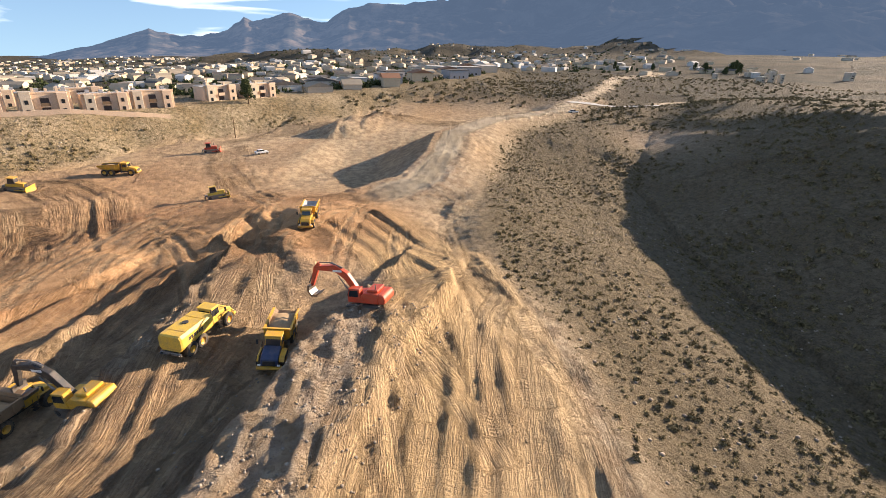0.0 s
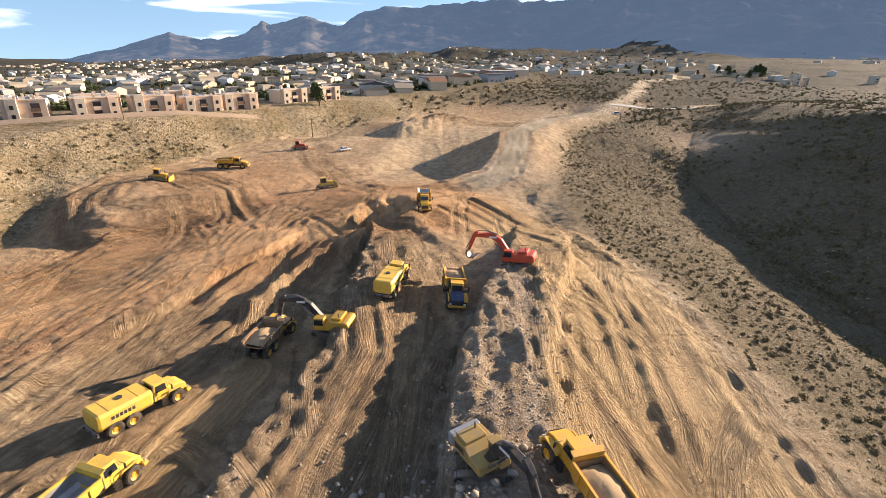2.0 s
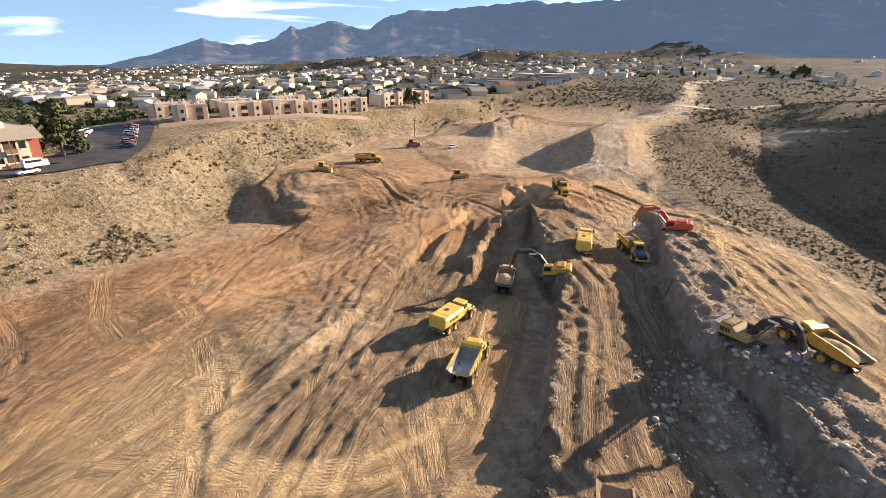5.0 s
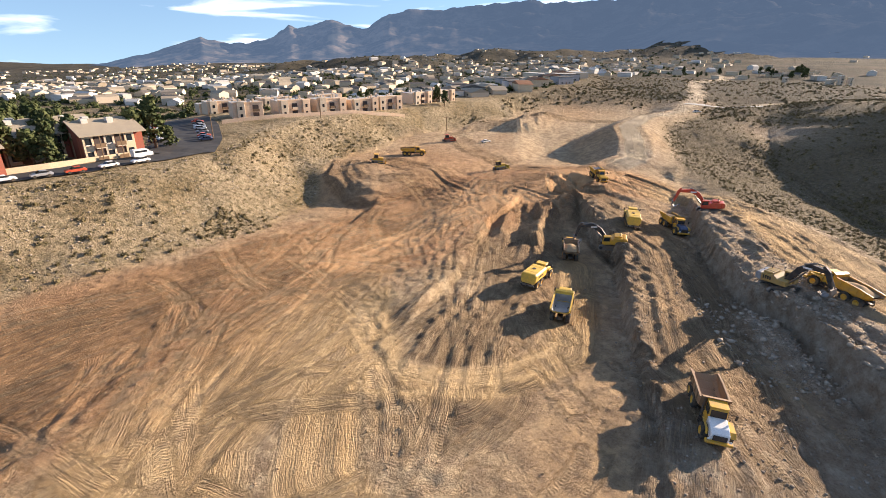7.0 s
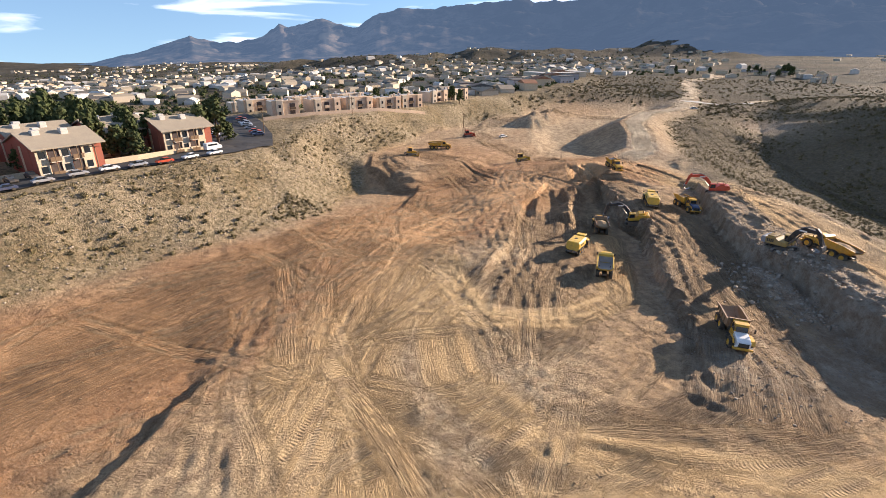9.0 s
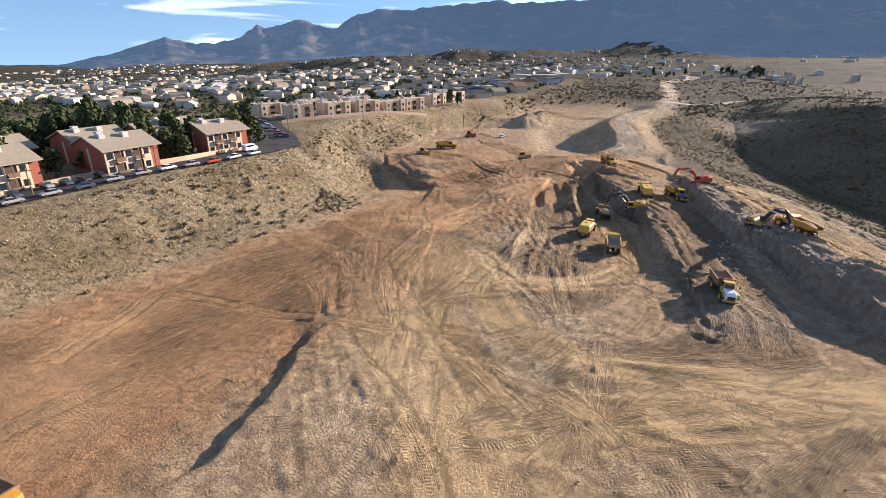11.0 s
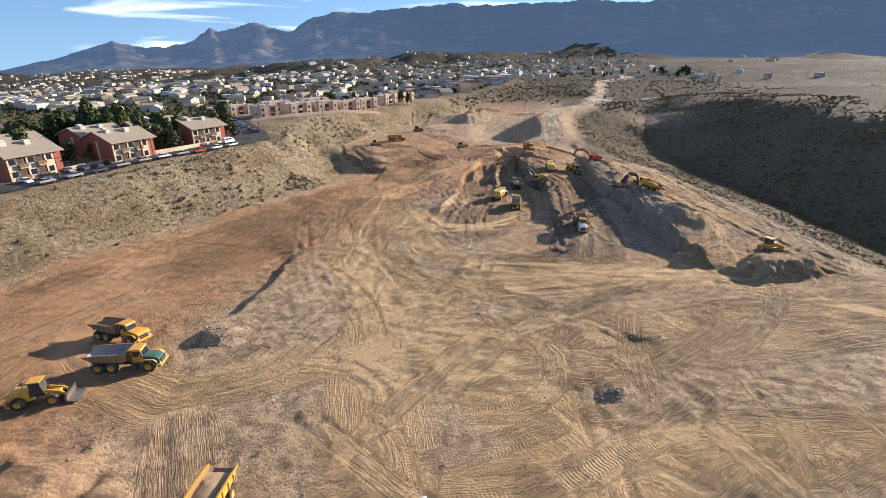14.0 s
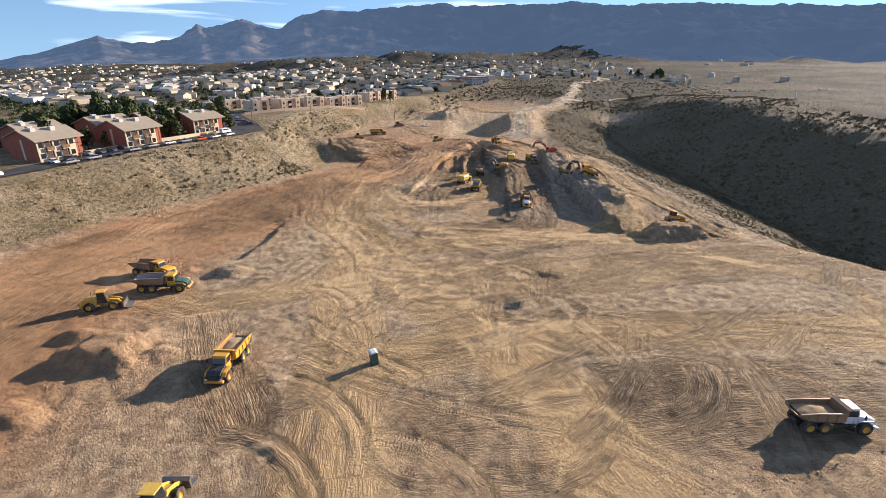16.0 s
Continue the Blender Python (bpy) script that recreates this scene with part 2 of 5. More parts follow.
    town = town + (far - town) * sstep(150, 600, dm)
    rise = sstep(0, 1, 1 + dm / width) * 0.5 + np.clip(1 + dm / width, 0, 1) * 0.5
    slope_h = h + (town - h) * rise + gully
    h = np.where(dm > 0, town, np.where(dm > -width, slope_h, h))
    scrub = np.maximum(sstep(-width - 2, -width + 3, dm), wv)
    scrub = np.maximum(scrub, sstep(200, 240, y) * 0.96)
    scrub = np.maximum(scrub, k * sstep(8, 16, np.abs(dr)) * (dr < 0))
    return h, scrub, dm, d1, d2, dr, de


def axis(lo, hi, step, far_lo, far_hi, grow=1.07):
    """Grid lines: even between lo and hi, and ever wider out to the horizon."""
    core = list(np.arange(lo, hi + 0.01, step))
    left, right = [], []
    a, s = core[0], step
    while a > far_lo:
        s = min(s * grow, 90)
        a -= s
        left.append(a)
    b, s = core[-1], step
    while b < far_hi:
        s = min(s * grow, 90)
        b += s
        right.append(b)
    return np.array(left[::-1] + core + right)


GX, GY = axis(-142, 46, 0.35, -3900, 3900), axis(-112, 112, 0.35, -1200, 3900)
PX, PY = np.meshgrid(GX, GY, indexing="ij")
PZ, W_SCRUB, D_MESA, D_1, D_2, D_SPINE, D_LIP = terrain(PX, PY)

# wheel tracks: line, half width, depth of ruts
TRACKS = [
    ([(-22, 78), (-45, 66), (-62, 52), (-76, 36), (-92, 10), (-106, -16), (-118, -40), (-124, -110)], 15, 0.10),
    ([(-24, 77), (-46, 63), (-60, 48), (-70, 28), (-72, 2), (-77, -19), (-72, -35), (-67, -50), (-58, -66), (-50, -84), (-44, -112)], 7, 0.08),
    ([(-50, 60), (-72, 26), (-79, -2), (-80, -19), (-76, -32), (-73, -44), (-72, -69), (-71, -87), (-70, -112)], 6, 0.08),
    ([(-40, 68), (-43, 44), (-46, 29), (-49, 15), (-53, 4), (-56, -8)], 11, 0.32),
    ([(-28, 60), (-25, 40), (-22, 26), (-24, 12), (-27, 0), (-30, -14), (-35, -27), (-43, -33), (-54, -32)], 7.5, 0.30),
    ([(-19, 78), (-8, 67), (-2, 54), (-1, 42), (-2, 30), (-3, 18), (-2, 4), (-4, -14), (-10, -26), (-14, -34), (-20, -38), (-34, -37), (-54, -39), (-68, -43)], 6, 0.34),
    ([(-12, 80), (2, 62), (6, 46), (7, 34), (6, 20), (5, 4), (5, -14), (7, -36)], 6, 0.32),
    ([(10, 44), (11, 30), (10.5, 12), (10, -8), (12, -30)], 3, 0.26),
    ([(-66, 10), (-67, -6), (-64, -21), (-56, -30), (-45, -33), (-30, -36), (-19, -37)], 4, 0.2),
    ([(-66, 7), (-61, -8), (-51, -8), (-42, -1), (-38, 12), (-36, 26)], 3.5, 0.24),
    ([(-57, 14), (-62, 4), (-64, -1), (-61, -5), (-55, -7), (-48, -5), (-42, 0)], 3, 0.28),
    ([(-68, -48), (-56, -55), (-42, -47), (-30, -40)], 2.2, 0.14),
    ([(-52, -40), (-47, -52), (-43, -60), (-38, -76)], 2.2, 0.14),
    ([(-64, -82), (-42, -77), (-26, -77), (-10, -78), (10, -82), (30, -90)], 6, 0.14),
    ([(-20, -38), (-4, -50), (6, -58), (11, -65), (9, -72), (2, -77)], 3, 0.18),
    ([(-57, -69), (-50, -65), (-43, -66), (-39, -70), (-43, -75), (-52, -75), (-57, -70)], 2.5, 0.14),
    ([(-70, -60), (-50, -58), (-24, -56), (4, -52), (24, -54)], 9, 0.13),
    ([(-62, -96), (-30, -92), (0, -96), (30, -104)], 9, 0.15),
    ([(-80, -60), (-94, -66), (-104, -60), (-112, -52)], 5, 0.16),
    ([(-80, -92), (-88, -78), (-92, -68), (-88, -58)], 4, 0.2),
    ([(-22, 80), (-5, 99), (0, 118), (2, 135), (16, 160), (41, 186), (55, 215), (78, 262), (123, 382), (200, 480)], 3.2, 0.10),
    ([(-28, 80), (-40, 96), (-52, 114), (-60, 140), (-48, 165), (-20, 180), (20, 176)], 5, 0.2),
    ([(-90, 90), (-88, 74), (-81, 64), (-72, 65), (-64, 73)], 4.5, 0.30),
    ([(-85, 82), (-81, 72), (-75, 71), (-69, 78)], 3.5, 0.30),
    ([(-78, 92), (-66, 84), (-58, 72), (-52, 64)], 9, 0.30),
]
flow_s, flow_l = PX * 0.8 + PY * 0.35, PY * 0.8 - PX * 0.3
heavy = np.zeros_like(PX)
lane_w = np.zeros_like(PX)
best_w = np.full_like(PX, 0.08)
next_w = np.zeros_like(PX)
rut = np.zeros_like(PX)
near = (PX > -175) & (PX < 215) & (PY > -150) & (PY < 500)
for number, (line, half, deep) in enumerate(TRACKS):
    xs, ys = [p[0] for p in line], [p[1] for p in line]
    box = near & (PX > min(xs) - half * 1.5) & (PX < max(xs) + half * 1.5) & (PY > min(ys) - half * 1.5) & (PY < max(ys) + half * 1.5)
    bx, by = PX[box], PY[box]
    ds, al, _ = line_field(bx, by, line)
    ds = ds + 0.7 * fbm(bx, by, 18, 2, number)
    w = (1 - sstep(0.45, 1.15, np.abs(ds) / half)) * (0.75 + 0.5 * vnoise(al / 17.0 + number, ds / 3.0))
    r = vnoise(ds / 1.3 + 31 * number, al / 40.0) + 0.8 * vnoise(ds / 0.9 + 7 * number, al / 28.0) - 0.9
    r = r + 0.4 * (vnoise(ds / 2.4 + 11 * number, al / 30.0) - 0.5)
    r = np.clip(r, -0.4, 0.6)
    bw, fs, fl = best_w[box], flow_s[box], flow_l[box]
    win = w > bw
    rut[box] = np.where(win, w * deep * (1.1 + 0.5 * (deep > 0.22)) * r * sstep(0.0, 0.25, w - bw) + rut[box] * (1 - sstep(0.0, 0.25, w - bw)), rut[box] * (1 - 0.5 * np.clip(w, 0, 1)))
    next_w[box] = np.where(win, bw, np.maximum(next_w[box], w))
    best_w[box] = np.where(win, w, bw)
    flow_s[box] = np.where(win, ds + 13.7 * number, fs)
    flow_l[box] = np.where(win, al, fl)
    if number in (0, 1, 2, 5, 6, 8, 9, 13, 14, 16, 18):
        lane_w[box] = np.maximum(lane_w[box], np.clip(w * 1.15 - 0.1, 0, 1) * (0.65 if number in (0, 6, 16) else 1.0))
    heavy[box] = np.maximum(heavy[box], np.clip(w, 0, 1))

# single passes of wheels: pairs of grooves in long curves
rp = random.Random(5)
groove = np.zeros_like(PX)
PASSES = []
for zone, count in (((-86, 26, -106, -22, 0, 34), 120), (((-60, 14, -24, 66, 96, 12)), 70), ((-122, -66, -60, 40, 62, 10), 44), ((-86, -50, -60, 40, 100, 24), 40)):
    for i in range(count):
        x, y = rp.uniform(zone[0], zone[1]), rp.uniform(zone[2], zone[3])
        ang, bend = radians(zone[4] + rp.gauss(0, zone[5])), rp.gauss(0, 0.05)
        if zone[4] == 0 and rp.random() < 0.3:
            bend = rp.choice((-1, 1)) * rp.uniform(0.16, 0.42)
        line = []
        for k in range(rp.randint(7, 13)):
            line.append((x, y))
            x, y = x + 3.4 * math.cos(ang), y + 3.4 * math.sin(ang)
            ang += bend + rp.gauss(0, 0.03)
        PASSES.append(line)
for number, line in enumerate(PASSES):
    xs, ys = [p[0] for p in line], [p[1] for p in line]
    i0, i1 = np.searchsorted(GX, (min(xs) - 2.5, max(xs) + 2.5))
    j0, j1 = np.searchsorted(GY, (min(ys) - 2.5, max(ys) + 2.5))
    bx, by = PX[i0:i1, j0:j1], PY[i0:i1, j0:j1]
    if bx.size == 0:
        continue
    ds, al, _ = line_field(bx, by, line)
    total = 3.4 * (len(line) - 1)
    ends = sstep(0, 5, al) * (1 - sstep(total - 5, total, al)) * (W_SCRUB[i0:i1, j0:j1] < 0.3)
    off = np.abs(np.abs(ds) - 0.95)
    cut = np.exp(-((off / 0.42) ** 2)) * ends
    lip = np.exp(-(((off - 0.75) / 0.35) ** 2)) * ends
    depth = 0.035 + 0.075 * ((number * 37) % 10) / 10
    rut[i0:i1, j0:j1] = rut[i0:i1, j0:j1] * (1 - 0.6 * cut) + depth * (0.5 * lip - cut) * (1 - np.clip(groove[i0:i1, j0:j1] * 1.5, 0, 1))
    groove[i0:i1, j0:j1] = np.maximum(groove[i0:i1, j0:j1], cut)
    on = (np.abs(ds) < 1.5) & (ends > 0.1)
    flow_s[i0:i1, j0:j1] = np.where(on, ds + 5.1 * number, flow_s[i0:i1, j0:j1])
    flow_l[i0:i1, j0:j1] = np.where(on, al, flow_l[i0:i1, j0:j1])

W_SCRUB = W_SCRUB * (1 - 0.9 * np.clip(heavy * 1.3, 0, 1))
dirt = 1 - np.clip(W_SCRUB, 0, 1)
face = np.maximum(np.exp(-((D_1 / 2.2) ** 2)), np.exp(-((D_2 / 3.0) ** 2))) * (PY > -30) * (PY < 60)
clods = fbm(PX, PY, 2.4, 3, 21) * 0.13 + fbm(PX, PY, 0.9, 2, 22) * 0.13 + fbm(PX, PY, 11, 3, 23) * 0.14
clods = clods * (1 + 2.2 * sstep(0.15, 0.9, face)) * (1 - 0.65 * np.clip(lane_w, 0, 1))
scrape = (np.abs(fbm(PX + 0.4 * PY, PY * 0.25, 3.2, 3, 24)) - 0.25) * 0.12
# benches of broken rock on the upper terrace
bench = sstep(0.0, 1.5, D_2) * (1 - sstep(9, 12, D_2)) * (PY > -16) * (PY < 44)
blocks = (vnoise(PX / 1.7 + 3, PY / 4.0) > 0.52) * 0.35 + (vnoise(PX / 0.8, PY / 1.9 + 5) - 0.5) * 0.5
edge_w = np.exp(-(((D_LIP + 2) / 5) ** 2)) * (PY > -45) * (PY < 62) * (PX > -8)
hollow = edge_w * (-0.1 * sstep(0.28, 0.6, fbm(PX, PY, 5.5, 3, 51)) + 0.4 * fbm(PX, PY, 2.2, 3, 52))
rough = near * (hollow + rut + dirt * clods + bench * blocks * 0.9 + dirt * scrape * (1 - 0.7 * heavy))
rough = rough + near * W_SCRUB * (0.30 * fbm(PX, PY, 7, 3, 25) + 0.12 * fbm(PX, PY, 1.3, 2, 26))
PZ = PZ + rough


def sheet(name, x, y, z):
    """A smooth quad sheet over a grid of points."""
    nx, ny = x.shape
    me = bpy.data.meshes.new(name)
    me.vertices.add(nx * ny)
    me.vertices.foreach_set("co", (np.stack([x, y, z], -1) * PLAN).reshape(-1).astype(np.float32))
    i, j = np.meshgrid(np.arange(nx - 1), np.arange(ny - 1), indexing="ij")
    a = (i * ny + j).reshape(-1)
    q = np.stack([a, a + ny, a + ny + 1, a + 1], -1).reshape(-1)
    me.loops.add(q.size)
    me.loops.foreach_set("vertex_index", q.astype(np.int32))
    me.polygons.add(q.size // 4)
    me.polygons.foreach_set("loop_start", np.arange(0, q.size, 4, dtype=np.int32))
    me.update(calc_edges=True)
    me.polygons.foreach_set("use_smooth", np.ones(q.size // 4, dtype=bool))
    return me


def put_attr(me, name, values):
    me.attributes.new(name, "FLOAT", "POINT").data.foreach_set("value", values.reshape(-1).astype(np.float32))


def ground_z(x, y):
    """Height of the finished ground at a point of the plan, in metres."""
    i = int(np.clip(np.searchsorted(GX, x) - 1, 0, len(GX) - 2))
    j = int(np.clip(np.searchsorted(GY, y) - 1, 0, len(GY) - 2))
    u, v = (x - GX[i]) / (GX[i + 1] - GX[i]), (y - GY[j]) / (GY[j + 1] - GY[j])
    return PLAN * float((PZ[i, j] * (1 - u) + PZ[i + 1, j] * u) * (1 - v) + (PZ[i, j + 1] * (1 - u) + PZ[i + 1, j + 1] * u) * v)


ground_mesh = sheet("ground", PX, PY, PZ)
wander = fbm(PX, PY, 22, 4, 31)
dred, _, _ = line_field(PX, PY, TRACKS[0][0])
red = (1 - sstep(10, 26, np.abs(dred) + 10 * wander)) + 0.2 * np.exp(-(((PX + 102) / 22) ** 2 + ((PY + 92) / 26) ** 2)) + 0.6 * np.exp(-(((PX + 62) / 24) ** 2 + ((PY - 92) / 26) ** 2))
red = np.clip(red + 0.35 * np.clip(wander, 0, 1) * sstep(-20, 20, PY) * (PX > -70) * (PX < -38), 0, 1)
grey = np.clip(np.maximum(0.85 * bench, 0.75 * face) + np.exp(-(((PX + 17) / 8) ** 2 + ((PY - 2) / 10) ** 2)), 0, 1)
grey = np.clip(grey + 0.8 * sstep(-28, -20, PY) * (1 - sstep(-16, -6, PY)) * (PX > -36) * (PX < 2) + 0.55 * sstep(8, 13, PX) * (1 - sstep(18, 22, PX)) * (PY > -30) * (PY < 58), 0, 1)
grey = np.clip(grey + 0.5 * np.exp(-(((PX + 72) / 5) ** 2)) * sstep(-120, -100, PY) * (1 - sstep(-50, -40, PY)), 0, 1) * (1 - 0.5 * red)
pale = np.clip(0.7 * edge_w + 0.5 + 1.2 * fbm(PX, PY, 34, 4, 33) + 0.5 * sstep(-30, -60, PY) + 0.4 * sstep(-5, 8, PX), 0, 1) * (1 - red)
dhaul, ahaul, _ = line_field(PX, PY, TRACKS[20][0])
road_w = (1 - sstep(2.4, 3.8, np.abs(dhaul) + 0.8 * fbm(PX, PY, 7, 2, 43))) * sstep(8, 24, ahaul)
dspur, _, _ = line_field(PX, PY, [(62, 226), (84, 222), (112, 214), (150, 222), (210, 240), (330, 250)])
road_w = np.maximum(road_w, 0.7 * (1 - sstep(1.0, 2.4, np.abs(dspur))))
white = np.exp(-(((PX + 3) / 9) ** 2 + ((PY - 104) / 12) ** 2)) + 0.9 * np.exp(-(((PX - 66) / 12) ** 2 + ((PY - 152) / 16) ** 2))
worn_w = heavy * (0.6 + 0.8 * fbm(PX, PY, 9, 3, 35))
W_SCRUB = W_SCRUB * (1 - np.clip(white, 0, 1)) * (1 - road_w)
for key, arr in (("scrub", W_SCRUB), ("red", red), ("grey", np.clip(grey + 0.9 * white, 0, 1)), ("pale", pale), ("heavy", np.clip(worn_w, 0, 1)), ("sure", np.clip(sstep(0.0, 0.22, best_w - next_w) * (0.3 + 0.7 * heavy) * (0.75 + 0.9 * fbm(PX, PY, 13, 3, 41)), 0, 1)), ("paved", road_w), ("groove", groove), ("lane", lane_w), ("dark_scrub", np.maximum(sstep(-1, 5, D_LIP) * sstep(-5, 5, PX + 10), 0.85 * sstep(180, 215, PY) * sstep(-12, -26, D_MESA))), ("far", np.maximum(sstep(230, 480, np.hypot(PX, PY)), np.maximum(0.92 * sstep(188, 225, PY) * sstep(15, 50, PX) * (1 - sstep(70, 110, PX)), np.maximum(0.9 * sstep(112, 135, PX) * sstep(-60, 40, PY), 0.9 * sstep(192, 235, PY)) * (0.55 + 0.45 * sstep(20, 60, PX)))))):
    put_attr(ground_mesh, key, arr)
ground_mesh.attributes.new("flow", "FLOAT_VECTOR", "POINT").data.foreach_set("vector", np.stack([flow_s, flow_l, np.zeros_like(flow_s)], -1).reshape(-1).astype(np.float32))


def earth_material():
    k = Mat("earth", 0.95, spec=0.08)
    pos = k.coords("Object")
    flow = k.attr("flow", "Vector")
    fm = k.n.new("ShaderNodeMapping")
    fm.inputs["Scale"].default_value = (1.0, 0.07, 1.0)
    k.l.new(flow, fm.inputs["Vector"])
    streak = k.noise(1.5, 5, 0.62, fm.outputs["Vector"])
    streak_fine = k.noise(5.5, 3, 0.6, fm.outputs["Vector"])
    blotch, grain, mid = k.noise(0.12, 5, 0.6, pos), k.noise(3.5, 6, 0.7, pos), k.noise(0.7, 5, 0.65, pos)
    tan, tan_d = (0.56, 0.37, 0.195), (0.42, 0.26, 0.13)
    col = k.mix(k.ramp(blotch, 0.35, 0.68), tan_d, tan)
    col = k.mix(k.math("MULTIPLY", k.attr("pale"), 0.75), col, (0.56, 0.44, 0.285))
    col = k.mix(k.attr("red"), col, k.mix(k.ramp(blotch, 0.35, 0.7), (0.40, 0.20, 0.09), (0.52, 0.285, 0.135)))
    col = k.mix(k.attr("grey"), col, k.mix(k.ramp(mid, 0.35, 0.7), (0.32, 0.255, 0.19), (0.49, 0.405, 0.305)))
    # churned streaks left by wheels, compacted lanes and rougher ground between
    lane = k.math("MULTIPLY", k.attr("lane"), k.ramp(k.noise(0.5, 4, 0.6, fm.outputs["Vector"]), 0.24, 0.46))
    churn = k.noise(0.45, 6, 0.72, pos)
    rough_w = k.math("MULTIPLY", k.ramp(churn, 0.42, 0.58), k.math("SUBTRACT", 0.75, k.math("MULTIPLY", lane, 0.72)))
    col = k.mix(rough_w, col, k.mix(k.attr("red"), (0.235, 0.155, 0.095), (0.29, 0.148, 0.072)))
    col = k.mix(k.math("MULTIPLY", lane, 0.95), col, k.mix(k.attr("red"), (0.62, 0.42, 0.21), (0.60, 0.34, 0.16)))
    patch = k.ramp(k.noise(0.07, 4, 0.6, pos), 0.38, 0.6)
    mess = k.math("MULTIPLY", k.math("MULTIPLY", k.attr("sure"), k.math("ADD", k.math("MULTIPLY", patch, 0.7), 0.3)), k.math("SUBTRACT", 1.0, k.math("MULTIPLY", lane, 0.35)))
    # thin ruts and dashes darkened as groove shade, where the relief sinks too
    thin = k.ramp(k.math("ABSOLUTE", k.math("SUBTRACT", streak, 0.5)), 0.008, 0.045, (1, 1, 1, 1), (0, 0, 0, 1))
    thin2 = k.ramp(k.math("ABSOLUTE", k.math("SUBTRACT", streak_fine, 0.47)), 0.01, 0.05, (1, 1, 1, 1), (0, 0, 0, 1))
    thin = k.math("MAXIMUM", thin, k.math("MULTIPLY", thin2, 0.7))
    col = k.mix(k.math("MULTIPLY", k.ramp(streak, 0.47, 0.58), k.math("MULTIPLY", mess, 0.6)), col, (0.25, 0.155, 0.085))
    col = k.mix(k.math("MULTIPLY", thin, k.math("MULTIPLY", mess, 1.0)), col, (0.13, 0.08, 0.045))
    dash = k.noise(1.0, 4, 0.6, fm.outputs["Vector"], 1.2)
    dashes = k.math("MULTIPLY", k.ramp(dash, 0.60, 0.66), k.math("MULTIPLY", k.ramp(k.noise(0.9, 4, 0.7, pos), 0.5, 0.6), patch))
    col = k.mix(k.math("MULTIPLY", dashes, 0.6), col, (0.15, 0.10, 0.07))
    col = k.mix(k.math("MULTIPLY", k.ramp(streak_fine, 0.52, 0.75), k.math("MULTIPLY", k.attr("heavy"), 0.75)), col, (0.54, 0.40, 0.235))
    # scrub slopes: stony soil with dry tufts
    tuft = k.noise(0.85, 5, 0.68, pos)
    soil = k.mix(k.ramp(mid, 0.36, 0.66), (0.22, 0.165, 0.095), (0.42, 0.325, 0.20))
    soil = k.mix(k.math("MULTIPLY", k.ramp(tuft, 0.5, 0.62), 0.8), soil, (0.115, 0.095, 0.045))
    soil = k.mix(k.ramp(k.noise(0.055, 5, 0.6, pos), 0.45, 0.65), soil, k.mix(k.ramp(tuft, 0.46, 0.58), (0.22, 0.155, 0.075), (0.085, 0.068, 0.032)))
    # soil of the valley and the north mixed darker
    soil = k.mix(k.math("MULTIPLY", k.attr("dark_scrub"), k.math("MULTIPLY", k.ramp(tuft, 0.46, 0.56), 0.85)), soil, (0.075, 0.058, 0.03))
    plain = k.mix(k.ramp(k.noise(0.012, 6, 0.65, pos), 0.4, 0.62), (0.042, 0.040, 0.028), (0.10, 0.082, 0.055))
    soil = k.mix(k.math("MULTIPLY", k.attr("dark_scrub"), 0.72), soil, (0.09, 0.07, 0.04))
    soil = k.mix(k.attr("far"), soil, plain)
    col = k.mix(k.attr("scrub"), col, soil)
    col = k.mix(k.math("MULTIPLY", k.ramp(grain, 0.35, 0.75), k.math("SUBTRACT", 0.38, k.math("MULTIPLY", k.attr("far"), 0.34))), col, k.mix(0.5, col, (0.72, 0.60, 0.44)))
    speck = k.ramp(k.noise(2.2, 6, 0.8, pos), 0.53, 0.6)
    col = k.mix(k.math("MULTIPLY", speck, k.math("SUBTRACT", 0.42, k.math("MULTIPLY", lane, 0.28))), col, k.mix(0.6, col, (0.09, 0.06, 0.035)))
    gv = k.attr("groove")
    col = k.mix(k.math("MULTIPLY", gv, k.ramp(k.noise(0.25, 3, 0.6, pos), 0.42, 0.58)), col, k.mix(0.55, col, (0.62, 0.46, 0.27)))
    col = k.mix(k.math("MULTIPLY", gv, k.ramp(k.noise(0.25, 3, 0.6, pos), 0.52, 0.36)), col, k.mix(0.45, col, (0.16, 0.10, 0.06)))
    col = k.mix(k.attr("paved"), col, k.mix(mid, (0.58, 0.46, 0.31), (0.70, 0.57, 0.40)))
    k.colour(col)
    # relief: ruts, lugs and clods
    sep = k.n.new("ShaderNodeSeparateXYZ")
    k.l.new(flow, sep.inputs["Vector"])
    lug = k.math("SINE", k.math("ADD", k.math("MULTIPLY", sep.outputs["Y"], 17.0), k.math("MULTIPLY", k.math("ABSOLUTE", k.math("SINE", k.math("MULTIPLY", sep.outputs["X"], 2.4))), 2.6)))
    lug = k.math("MULTIPLY", lug, k.ramp(k.noise(0.9, 2, 0.5, fm.outputs["Vector"]), 0.52, 0.6))
    rel = k.math("ADD", k.math("MULTIPLY", k.math("ABSOLUTE", k.math("SUBTRACT", streak, 0.5)), 3.4), k.math("MULTIPLY", k.math("ABSOLUTE", k.math("SUBTRACT", streak_fine, 0.5)), 1.6))
    rel = k.math("SUBTRACT", k.math("MULTIPLY", rel, k.math("MULTIPLY", mess, 1.5)), k.math("ADD", k.math("MULTIPLY", thin, k.math("MULTIPLY", mess, 0.8)), k.math("MULTIPLY", dashes, 0.3)))
